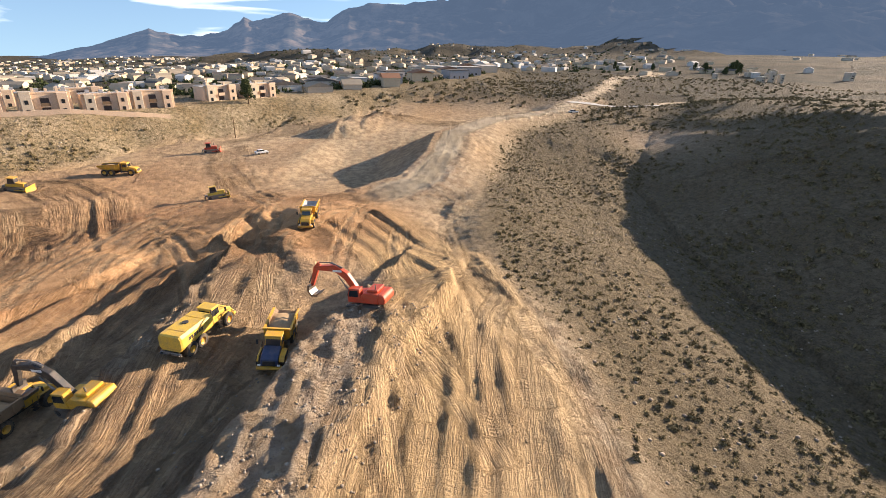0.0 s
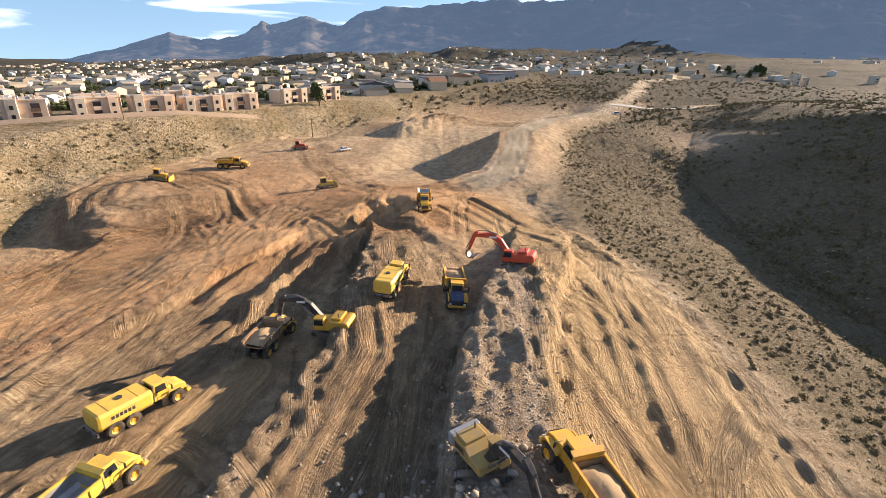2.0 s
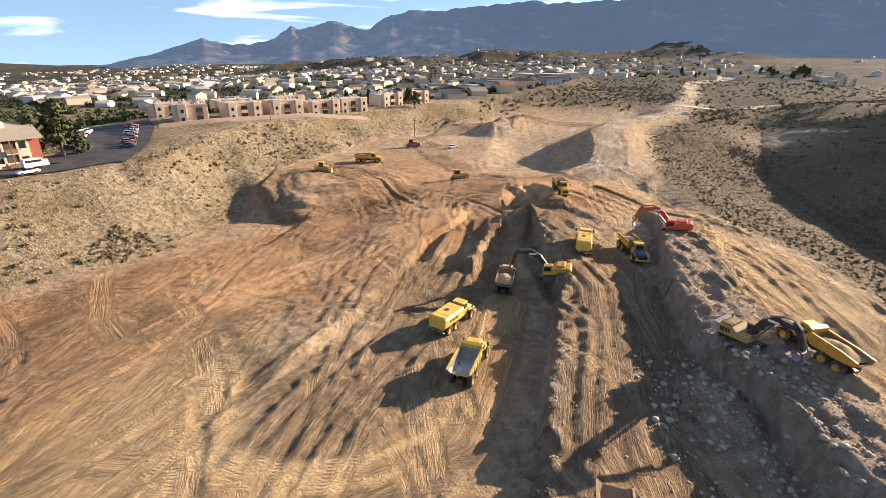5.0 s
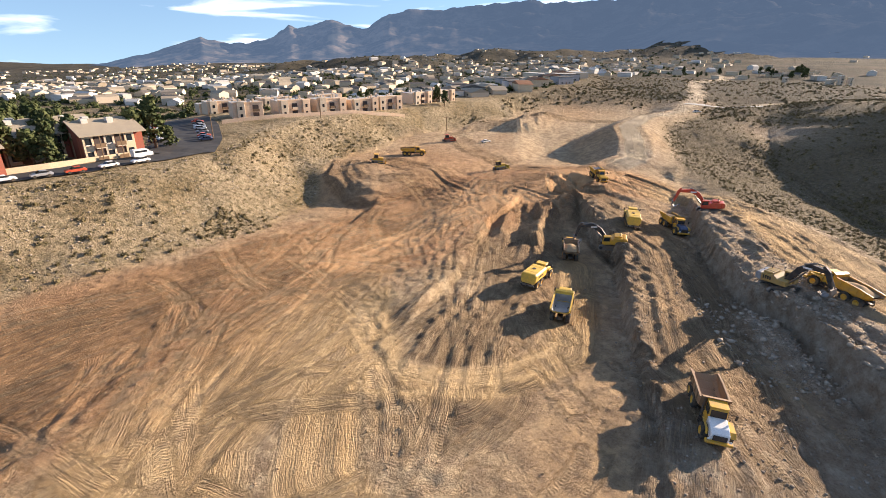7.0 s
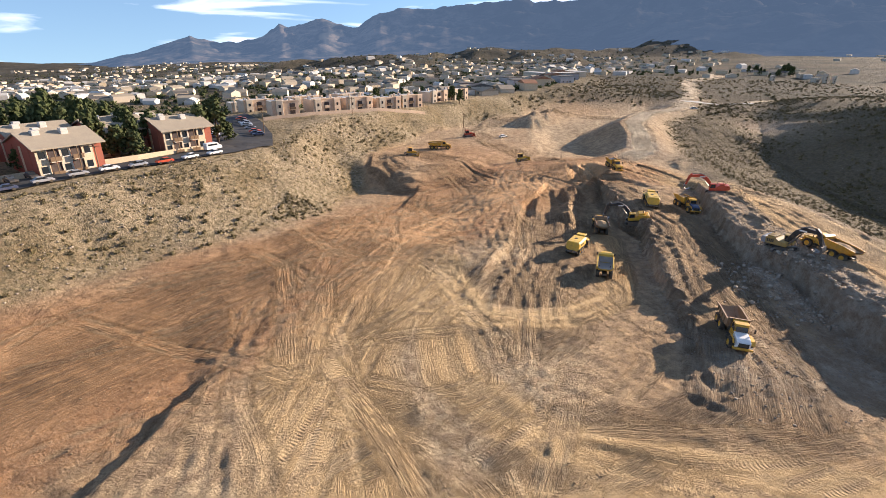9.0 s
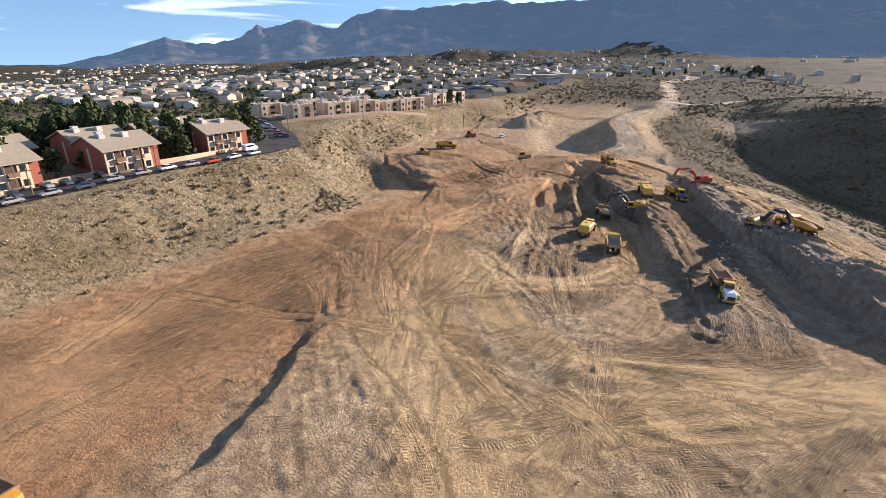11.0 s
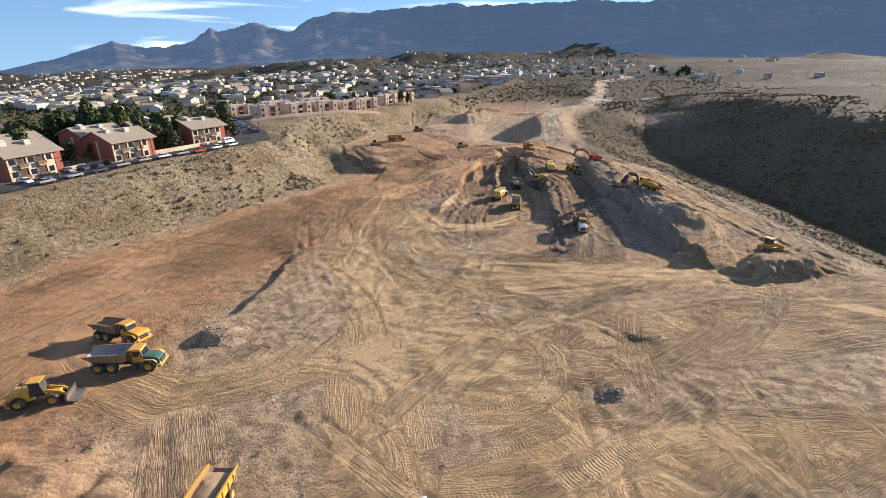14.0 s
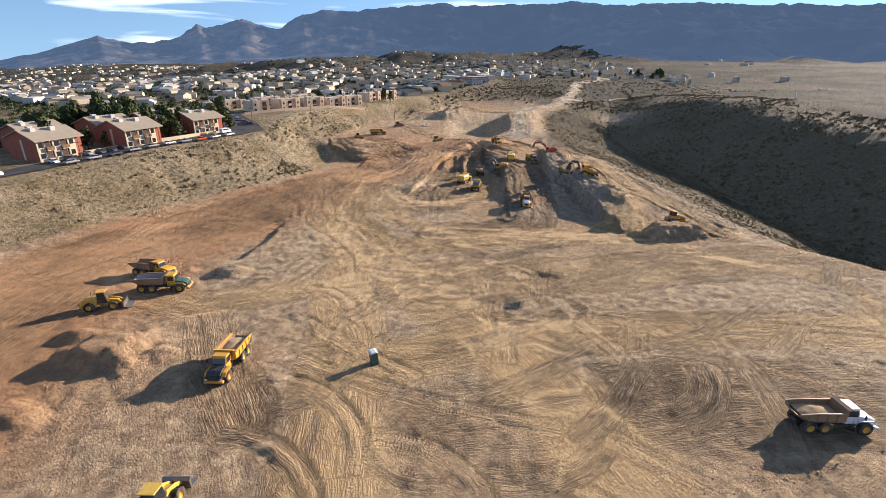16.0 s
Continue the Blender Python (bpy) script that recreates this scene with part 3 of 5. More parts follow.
    rel = k.math("ADD", rel, k.math("MULTIPLY", lug, k.math("ADD", k.math("MULTIPLY", k.attr("heavy"), 0.06), k.math("MULTIPLY", k.attr("groove"), 0.09))))
    inv = k.math("SUBTRACT", 1.0, k.attr("scrub"))
    rel = k.math("ADD", k.math("MULTIPLY", rel, inv), k.math("ADD", k.math("MULTIPLY", grain, 0.5), k.math("ADD", k.math("MULTIPLY", mid, 0.55), k.math("ADD", k.math("MULTIPLY", churn, 0.6), k.math("MULTIPLY", k.noise(1.9, 8, 0.78, pos), 0.55)))))
    k.bump(rel, 1.0, 0.95)
    return k.m


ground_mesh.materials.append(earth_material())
ground = tagged(new("ground", ground_mesh), "rutted tan and red desert earth with terraces, scrub slopes and valley", "ground", kind="structure")


# ---- mountains ----
SKYLINE = [(-48, -3.2), (-40, -2.9), (-36.0, -1.9), (-32.6, -0.95), (-30.2, -0.2), (-28.4, 0.45), (-27.2, 0.05), (-24.2, -0.15), (-21.8, 0.55), (-20.5, 1.35), (-20.0, 1.9), (-19.2, 1.5), (-17.4, 1.95), (-15.7, 2.4), (-14.6, 2.1), (-13.0, 1.55),
           (-12.0, 1.6), (-10.6, 2.75), (-8.2, 3.4), (-5, 3.55), (-3, 3.7), (3, 4.2), (4.9, 4.75), (6.2, 4.35), (12, 4.5), (17.2, 4.55), (19.1, 4.85), (22, 4.6), (32.5, 4.7), (34.9, 4.43), (39, 4.42), (42, 4.12), (44.4, 4.38), (60, 3.0), (75, 1.0)]
az = np.linspace(-50, 76, 720)
rr = np.linspace(1000, 3950, 90)
AZ, RR = np.meshgrid(az, rr, indexing="ij")
EL = np.interp(AZ, [p[0] for p in SKYLINE], [p[1] for p in SKYLINE])
MX, MY = -30 + RR * np.sin(np.radians(AZ)), -60 + RR * np.cos(np.radians(AZ))
peak = 38 + 3400 * np.tan(np.radians(EL))
peak = peak + 12 * fbm(AZ * 3.0, AZ * 0.0, 2.5, 4, 9.0) * sstep(-34, -24, AZ)
low_m = far_level(MX, MY) - 12
ridge = 1 - np.abs(fbm(AZ * 40, RR, 260, 5, 2.0)) * 1.6
first = 2000 - 950 * sstep(6, 26, AZ)
prof = np.clip((RR - first) / (3400 - first), 0, 1) ** (1.7 - 0.6 * sstep(8, 26, AZ)) * (1 - 0.25 * sstep(3450, 3950, RR))
MZ = low_m + np.clip(peak - low_m, 0, 900) * prof * (1 - (1 - ridge) * 0.4 * (1 - sstep(3150, 3390, RR))) + 12 * fbm(AZ * 40, RR, 60, 3, 4.0) * sstep(2200, 2600, RR) + 5 * (fbm(AZ * 30, RR, 170, 3, 6.0) - 0.1) * sstep(1150, 1400, RR) * sstep(14, 26, AZ)
mountain_mesh = sheet("mountain", MX, MY, MZ)
mm = Mat("mountain_rock_haze_glow", 1.0, spec=0.0)
mv = mm.coords("Object")
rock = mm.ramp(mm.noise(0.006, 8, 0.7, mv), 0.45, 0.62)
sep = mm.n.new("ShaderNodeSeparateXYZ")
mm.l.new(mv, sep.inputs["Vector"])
# rock colour falls off eastward: shade of the backlit slopes painted in
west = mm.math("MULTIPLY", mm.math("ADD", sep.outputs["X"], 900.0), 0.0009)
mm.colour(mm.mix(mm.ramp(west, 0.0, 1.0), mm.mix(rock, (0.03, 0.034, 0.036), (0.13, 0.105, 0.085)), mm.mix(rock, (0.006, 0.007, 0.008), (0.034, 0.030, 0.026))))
# even blue glow stands in for haze in the air
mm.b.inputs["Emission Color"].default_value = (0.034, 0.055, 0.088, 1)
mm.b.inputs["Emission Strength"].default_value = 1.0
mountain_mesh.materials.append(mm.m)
tagged(new("mountain", mountain_mesh), "rocky desert mountain range with a blue haze glow", "mountain", kind="structure")


# ---- building blocks ----
def part(name, bm, material, parent=None, label="", smooth=False):
    """One bmesh as ONE mesh object, under a thing or a part."""
    me = bpy.data.meshes.new(name)
    bm.normal_update()
    bm.to_mesh(me)
    bm.free()
    me.materials.append(material)
    if smooth:
        me.polygons.foreach_set("use_smooth", np.ones(len(me.polygons), dtype=bool))
    ob = new(name, me)
    ob.parent = parent
    return tagged(ob, label)


def box(bm, lo, hi, bevel=0.0):
    r = bmesh.ops.create_cube(bm, size=1.0)
    v = r["verts"]
    for p in v:
        p.co = Vector([lo[i] + (p.co[i] + 0.5) * (hi[i] - lo[i]) for i in range(3)])
    if bevel:
        es = list({e for p in v for e in p.link_edges})
        bmesh.ops.bevel(bm, geom=es, offset=bevel, segments=1, affect="EDGES")
    return bm


def boxed(*a, **k):
    return box(bmesh.new(), *a, **k)


def rod(bm, p, q, r0, r1=None, n=8):
    p, q = Vector(p), Vector(q)
    m = Matrix.Translation((p + q) / 2) @ (q - p).to_track_quat("Z", "Y").to_matrix().to_4x4()
    bmesh.ops.create_cone(bm, cap_ends=True, segments=n, radius1=r0, radius2=r0 if r1 is None else r1, depth=(q - p).length, matrix=m)
    return bm


def prism(bm, outline, y0, y1, bevel=0.0):
    """An outline in x, z, pushed from y0 to y1."""
    a = [bm.verts.new((x, y0, z)) for x, z in outline]
    b = [bm.verts.new((x, y1, z)) for x, z in outline]
    fs = [bm.faces.new(a), bm.faces.new(b[::-1])]
    for i in range(len(a)):
        j = (i + 1) % len(a)
        fs.append(bm.faces.new((a[j], a[i], b[i], b[j])))
    bmesh.ops.recalc_face_normals(bm, faces=fs)
    if bevel:
        bmesh.ops.bevel(bm, geom=list({e for f in fs for e in f.edges}), offset=bevel, segments=1, affect="EDGES")
    return bm


def prismed(*a, **k):
    return prism(bmesh.new(), *a, **k)


def lathe(bm, profile, centre, n=18):
    """A ring of (radius, y) turned round the y axis at centre."""
    rings = []
    for i in range(n):
        a = 2 * math.pi * i / n
        rings.append([bm.verts.new((centre[0] + r * math.cos(a), centre[1] + y, centre[2] + r * math.sin(a))) for r, y in profile])
    for i in range(n):
        p, q = rings[i], rings[(i + 1) % n]
        for j in range(len(profile) - 1):
            bm.faces.new((p[j], q[j], q[j + 1], p[j + 1]))
    bmesh.ops.recalc_face_normals(bm, faces=bm.faces[:])
    return bm


def thing(name, label, category, group=""):
    return tagged(new(name), label, category, group)


YELLOW = worn("yellow_paint", (0.66, 0.35, 0.03), 0.5, amount=0.6)
YELLOW_LIGHT = worn("light_yellow_paint", (0.70, 0.44, 0.06), 0.5, amount=0.55)
ORANGE = worn("orange_paint", (0.70, 0.33, 0.03), 0.45)
DUSTY = worn("dusty_yellow_paint", (0.42, 0.27, 0.08), 0.6, amount=0.8)
RED = worn("red_paint", (0.60, 0.075, 0.03), 0.45, amount=0.3)
BLACK = worn("black_paint", (0.03, 0.03, 0.032), 0.5, amount=0.3)
NAVY = worn("dark_blue_paint", (0.04, 0.06, 0.12), 0.4, amount=0.3)
TYRE = worn("tyre_rubber", (0.03, 0.028, 0.026), 0.9, dirt=(0.24, 0.18, 0.11), amount=0.75)
STEEL = worn("worn_steel", (0.22, 0.20, 0.18), 0.45, metal=0.7)
BED = worn("scoured_steel_bed", (0.42, 0.41, 0.40), 0.4, metal=0.5, amount=0.5)
WHITE = worn("white_paint", (0.78, 0.77, 0.74), 0.5, amount=0.15)
GREY = worn("grey_paint", (0.32, 0.32, 0.33), 0.5, amount=0.3)
DARK_GREEN = worn("dark_green_plastic", (0.035, 0.10, 0.085), 0.45, amount=0.2)
BROWN_BED = worn("dusty_brown_steel", (0.28, 0.17, 0.09), 0.6, amount=0.5)
SOIL = worn("loose_soil", (0.40, 0.28, 0.16), 0.95, dirt=(0.28, 0.19, 0.11), amount=0.7, scale=2.5, spec=0.1)


def glass_material(name, tint):
    k = Mat(name, 0.08, 0.0, 0.6)
    k.colour(tint)
    return k.m


GLASS = glass_material("dark_glass", (0.02, 0.025, 0.03))
LAMP = glass_material("lamp_lens", (0.75, 0.74, 0.68))


def wheel(parent, x, y, r=0.86, w=0.68, rim_mat=None):
    t = part("wheel", lathe(bmesh.new(), [(r * 0.55, -w / 2), (r * 0.92, -w / 2), (r, -w * 0.36), (r, w * 0.36), (r * 0.92, w / 2), (r * 0.55, w / 2)], (x, y, r)), TYRE, parent, "dusty black lugged tyre")
    side = 1 if y > 0 else -1
    bm = lathe(bmesh.new(), [(0.01, side * w * 0.30), (r * 0.25, side * w * 0.34), (r * 0.30, side * w * 0.2), (r * 0.56, side * w * 0.42), (r * 0.58, side * w * 0.5)], (x, y, r), 14)
    part("rim", bm, rim_mat or YELLOW, t, "painted steel rim")
    bm = bmesh.new()
    for i in range(18):
        a = 2 * math.pi * (i + 0.5) / 18
        m = Matrix.Translation((x, y, r)) @ Matrix.Rotation(-a, 4, "Y") @ Matrix.Translation((r, 0, 0))
        rr = bmesh.ops.create_cube(bm, size=1.0)
        for p in rr["verts"]:
            p.co = m @ Vector((p.co.x * 0.09, p.co.y * w * 0.8, p.co.z * 0.13))
    part("tread", bm, TYRE, t)
    return t


def mirror_pair(parent, x, z):
    for s in (-1, 1):
        bm = boxed((x - 0.05, s * 1.75 - 0.12, z - 0.3), (x + 0.05, s * 1.75 + 0.12, z + 0.3), bevel=0.02)
        rod(bm, (x, s * 1.1, z + 0.25), (x, s * 1.7, z + 0.25), 0.03, n=6)
        part("mirror", bm, BLACK, parent)


def hauler_front(t, paint, hood_paint, rim_mat=None):
    """Tractor half of an articulated hauler: hood, cab, front axle."""
    part("hood", prismed([(2.7, 1.05), (2.7, 2.35), (4.2, 2.15), (4.85, 1.85), (5.0, 1.05)], -0.95, 0.95, 0.07), hood_paint, t)
    part("grille", boxed((4.96, -0.7, 1.1), (5.04, 0.7, 1.75), 0.02), BLACK, t)
    part("bumper", prismed([(4.7, 0.65), (4.7, 1.05), (5.25, 1.05), (5.25, 0.75)], -1.35, 1.35, 0.05), paint, t)
    for s in (-1, 1):
        part("headlight", boxed((5.0, s * 1.05 - 0.16, 1.12), (5.09, s * 1.05 + 0.16, 1.36), 0.02), LAMP, t)
        part("fender", prismed([(2.4, 1.75), (2.6, 1.98), (4.3, 1.98), (4.75, 1.5), (4.6, 1.45), (4.2, 1.86), (2.7, 1.86)], s * 1.5 - 0.4 * s - 0.1, s * 1.5 + 0.1, 0.02), paint, t)
        wheel(t, 3.5, s * 1.25, rim_mat=rim_mat)
    cab = part("cab", prismed([(1.15, 1.2), (1.15, 3.2), (1.3, 3.35), (2.45, 3.35), (2.6, 3.2), (2.8, 2.3), (2.8, 1.2)], -0.92, 0.92, 0.05), paint, t)
    part("windscreen", prismed([(2.62, 3.1), (2.83, 2.38), (2.87, 2.38), (2.66, 3.1)], -0.8, 0.8), GLASS, cab, "dark dusty glass")
    for s in (-1, 1):
        part("side_window", prismed([(1.35, 2.25), (1.35, 3.1), (2.45, 3.1), (2.62, 2.25)], s * 0.935 - 0.012, s * 0.935 + 0.012), GLASS, cab, "dark dusty glass")
    part("rear_window", boxed((1.12, -0.7, 2.3), (1.146, 0.7, 3.05)), GLASS, cab, "dark dusty glass")
    part("roof", boxed((1.05, -1.0, 3.352), (2.6, 1.0, 3.45), 0.04), paint, cab)
    bm = rod(bmesh.new(), (1.0, -1.1, 1.6), (1.0, -1.1, 3.5), 0.09)
    part("exhaust_stack", bm, STEEL, t, "sooty steel pipe")
    mirror_pair(t, 2.75, 2.75)
    for s in (-1, 1):
        bm = bmesh.new()
        for z in (0.6, 0.95, 1.3):
            box(bm, (1.7, s * 1.25 - 0.2, z), (2.3, s * 1.25 + 0.2, z + 0.05))
        for x in (1.7, 2.3):
            rod(bm, (x, s * 1.42, 0.6), (x, s * 1.42, 2.1), 0.025, n=6)
        part("ladder", bm, BLACK, t)
    part("front_frame", boxed((0.6, -0.5, 0.75), (4.6, 0.5, 1.2), 0.03), BLACK, t)


def hauler_rear(t, rim_mat=None):
    part("rear_frame", boxed((-4.6, -0.45, 0.8), (0.5, 0.45, 1.25), 0.03), BLACK, t)
    bm = rod(bmesh.new(), (0.55, 0, 0.6), (0.55, 0, 1.5), 0.3, n=12)
    part("articulation_joint", bm, STEEL, t)
    for x in (-1.55, -3.35):
        for s in (-1, 1):
            wheel(t, x, s * 1.25, rim_mat=rim_mat)


def dump_truck(label, paint, hood_paint, bed_out, bed_in, load=0.0, rim_mat=None):
    """Six-wheel articulated hauler about ten metres long."""
    t = thing("dump_truck", label, "dump truck", "articulated haulers on the site")
    hauler_front(t, paint, hood_paint, rim_mat)
    hauler_rear(t, rim_mat)
    # open body with a rising tail and thick walls
    st = [(0.75, 1.75, 3.05), (0.2, 1.45, 3.12), (-3.0, 1.45, 3.0), (-4.2, 1.75, 2.85), (-5.0, 2.25, 2.75)]
    bm = bmesh.new()
    rows = []
    for x, zb, zt in st:
        o = 1.5
        rows.append([bm.verts.new(c) for c in ((x, -o, zt), (x, -o, zb + 0.35), (x, -o + 0.4, zb), (x, o - 0.4, zb), (x, o, zb + 0.35), (x, o, zt))])
    for a, b in zip(rows, rows[1:]):
        for i in range(5):
            bm.faces.new((a[i], a[i + 1], b[i + 1], b[i]))
    bm.faces.new(rows[0][::-1])
    bmesh.ops.recalc_face_normals(bm, faces=bm.faces[:])
    bmesh.ops.solidify(bm, geom=bm.faces[:], thickness=0.12)
    body = part("dump_body", bm, bed_out, t)
    # scoured inside lining, just proud of the shell
    bm = bmesh.new()
    rows = []
    for x, zb, zt in [(0.55, 1.75, 3.0), (0.15, 1.62, 3.0), (-3.0, 1.62, 2.9), (-4.2, 1.92, 2.78), (-4.98, 2.40, 2.73)]:
        o = 1.345
        rows.append([bm.verts.new(c) for c in ((x, -o, zt), (x, -o, zb + 0.33), (x, -o + 0.38, zb), (x, o - 0.38, zb), (x, o, zb + 0.33), (x, o, zt))])
    for a, b in zip(rows, rows[1:]):
        for i in range(5):
            bm.faces.new((a[i], b[i], b[i + 1], a[i + 1]))
    bm.faces.new(rows[0])
    part("liner", bm, bed_in, body, "scoured bare steel lining")
    part("headboard", prismed([(0.72, 3.0), (0.72, 3.45), (1.25, 3.62), (1.25, 3.52), (0.82, 3.36), (0.82, 3.0)], -1.5, 1.5, 0.02), bed_out, body)
    for s in (-1, 1):
        for x in (-0.4, -1.6, -2.8, -3.9):
            part("rib", boxed((x - 0.08, s * 1.56 - 0.06, 1.85), (x + 0.08, s * 1.56 + 0.06, 2.85), 0.02), bed_out, body)
        part("rail", prismed([(0.7, 3.0), (0.7, 3.14), (-3.0, 3.06), (-4.98, 2.82), (-4.98, 2.68), (-3.0, 2.94)], s * 1.53 - 0.1, s * 1.53 + 0.1), bed_out, body)
    if load:
        bm = bmesh.new()
        n, k = 15, 9
        g = [[bm.verts.new((0.45 - 4.9 * i / (n - 1), -1.33 + 2.66 * j / (k - 1),
                            2.3 + load * math.sin(math.pi * min(1, max(0, (i + 0.5) / n))) * (0.45 + 0.55 * math.sin(math.pi * j / (k - 1))) + 0.16 * noise.noise((i * 0.9, j * 0.9, load))))
              for j in range(k)] for i in range(n)]
        for i in range(n - 1):
            for j in range(k - 1):
                bm.faces.new((g[i][j], g[i][j + 1], g[i + 1][j + 1], g[i + 1][j]))
        bmesh.ops.recalc_face_normals(bm, faces=bm.faces[:])
        part("load", bm, SOIL, t, "heap of loose tan soil", smooth=True)
    return t


def water_truck(label):
    """Articulated hauler with a tall water tank and spray heads."""
    t = thing("water_truck", label, "water truck", "water trucks")
    hauler_front(t, YELLOW_LIGHT, YELLOW_LIGHT)
    hauler_rear(t)
    bm = bmesh.new()
    ring = [(-1.2, 1.3), (-1.5, 1.75), (-1.5, 2.9), (-1.25, 3.25), (1.25, 3.25), (1.5, 2.9), (1.5, 1.75), (1.2, 1.3)]
    rows = [[bm.verts.new((x, y * s, 1.3 + (z - 1.3) * u)) for y, z in ring] for x, s, u in ((0.75, 0.94, 0.96), (0.55, 1, 1), (-4.6, 1, 1), (-4.85, 0.94, 0.95))]
    for a, b in zip(rows, rows[1:]):
        for i in range(len(ring)):
            j = (i + 1) % len(ring)
            bm.faces.new((a[i], a[j], b[j], b[i]))
    bm.faces.new(rows[0][::-1])
    bm.faces.new(rows[-1])
    bmesh.ops.recalc_face_normals(bm, faces=bm.faces[:])
    tank = part("tank", bm, YELLOW_LIGHT, t)
    part("manhole", rod(bmesh.new(), (-1.9, 0.15, 3.24), (-1.9, 0.15, 3.34), 0.36, n=16), BLACK, tank, "dark round filler opening")
    for x in (-0.6, -3.6):
        part("weld_band", boxed((x - 0.04, -1.3, 3.25), (x + 0.04, 1.3, 3.275)), YELLOW, tank)
    for s in (-1, 1):
        bm = bmesh.new()
        for i in range(6):
            box(bm, (-1.2 - 0.42 * i - 0.3, s * 1.512 - 0.008, 2.2), (-1.2 - 0.42 * i, s * 1.512 + 0.008, 2.62))
        part("lettering_bar", bm, BLACK, tank, "dark bars of unreadable lettering")
    part("spray_bar", rod(bmesh.new(), (-4.95, -1.3, 1.1), (-4.95, 1.3, 1.1), 0.09), STEEL, t)
    for y in (-1.1, 0, 1.1):
        part("spray_head", rod(bmesh.new(), (-4.95, y, 1.05), (-5.15, y, 0.95), 0.1, 0.16), BLACK, t)
    part("bumper", boxed((-5.1, -1.4, 0.85), (-4.9, 1.4, 1.0), 0.02), STEEL, t)
    return t


def crawler_track(t, y, length, r, w):
    """One belt loop with single shoes standing proud."""
    h = length / 2 - r
    pts = []
    for i in range(9):
        a = math.pi / 2 - math.pi * i / 8
        pts.append((h + r * math.cos(a), r + r * math.sin(a)))
    for i in range(9):
        a = -math.pi / 2 - math.pi * i / 8
        pts.append((-h + r * math.cos(a), r + r * math.sin(a)))
    loop = part("track", prismed(pts, y - w * 0.42, y + w * 0.42), STEEL, t, "dusty steel crawler track")
    bm = bmesh.new()
    run, seg = [], []
    for a, b in zip(pts, pts[1:] + pts[:1]):
        seg.append((Vector((a[0], 0, a[1])), Vector((b[0], 0, b[1]))))
    total = sum((b - a).length for a, b in seg)
    count = int(total / 0.28)
    for i in range(count):
        d = total * i / count
        for a, b in seg:
            ln = (b - a).length
            if d <= ln:
                p = a + (b - a) * (d / max(ln, 1e-6))
                way = (b - a).normalized()
                break
            d -= ln
        m = Matrix.Translation((p.x, y, p.z)) @ Matrix.Rotation(-math.atan2(way.z, way.x), 4, "Y")
        for c in bmesh.ops.create_cube(bm, size=1.0)["verts"]:
            c.co = m @ Vector((c.co.x * 0.2, c.co.y * w, c.co.z * 0.1))
    part("shoe", bm, STEEL, loop, "worn steel track shoes")
    for s in (-1, 1):
        part("sprocket", lathe(bmesh.new(), [(0.02, -w * 0.46), (r * 0.7, -w * 0.46), (r * 0.7, w * 0.46), (0.02, w * 0.46)], (s * h, y, r), 12), BLACK, loop)


def limb(bm, pts, y0, y1, wide):
    """A tapered arm along points (x, z), as a plate box."""
    up, dn = [], []
    for i, (x, z) in enumerate(pts):
        a = Vector(pts[max(0, i - 1)])
        b = Vector(pts[min(len(pts) - 1, i + 1)])
        w = (b - a).normalized()
        n = Vector((-w.y, w.x)) * wide[i] / 2
        up.append((x + n.x, z + n.y))
        dn.append((x - n.x, z - n.y))
    return prism(bm, up + dn[::-1], y0, y1, 0.04)


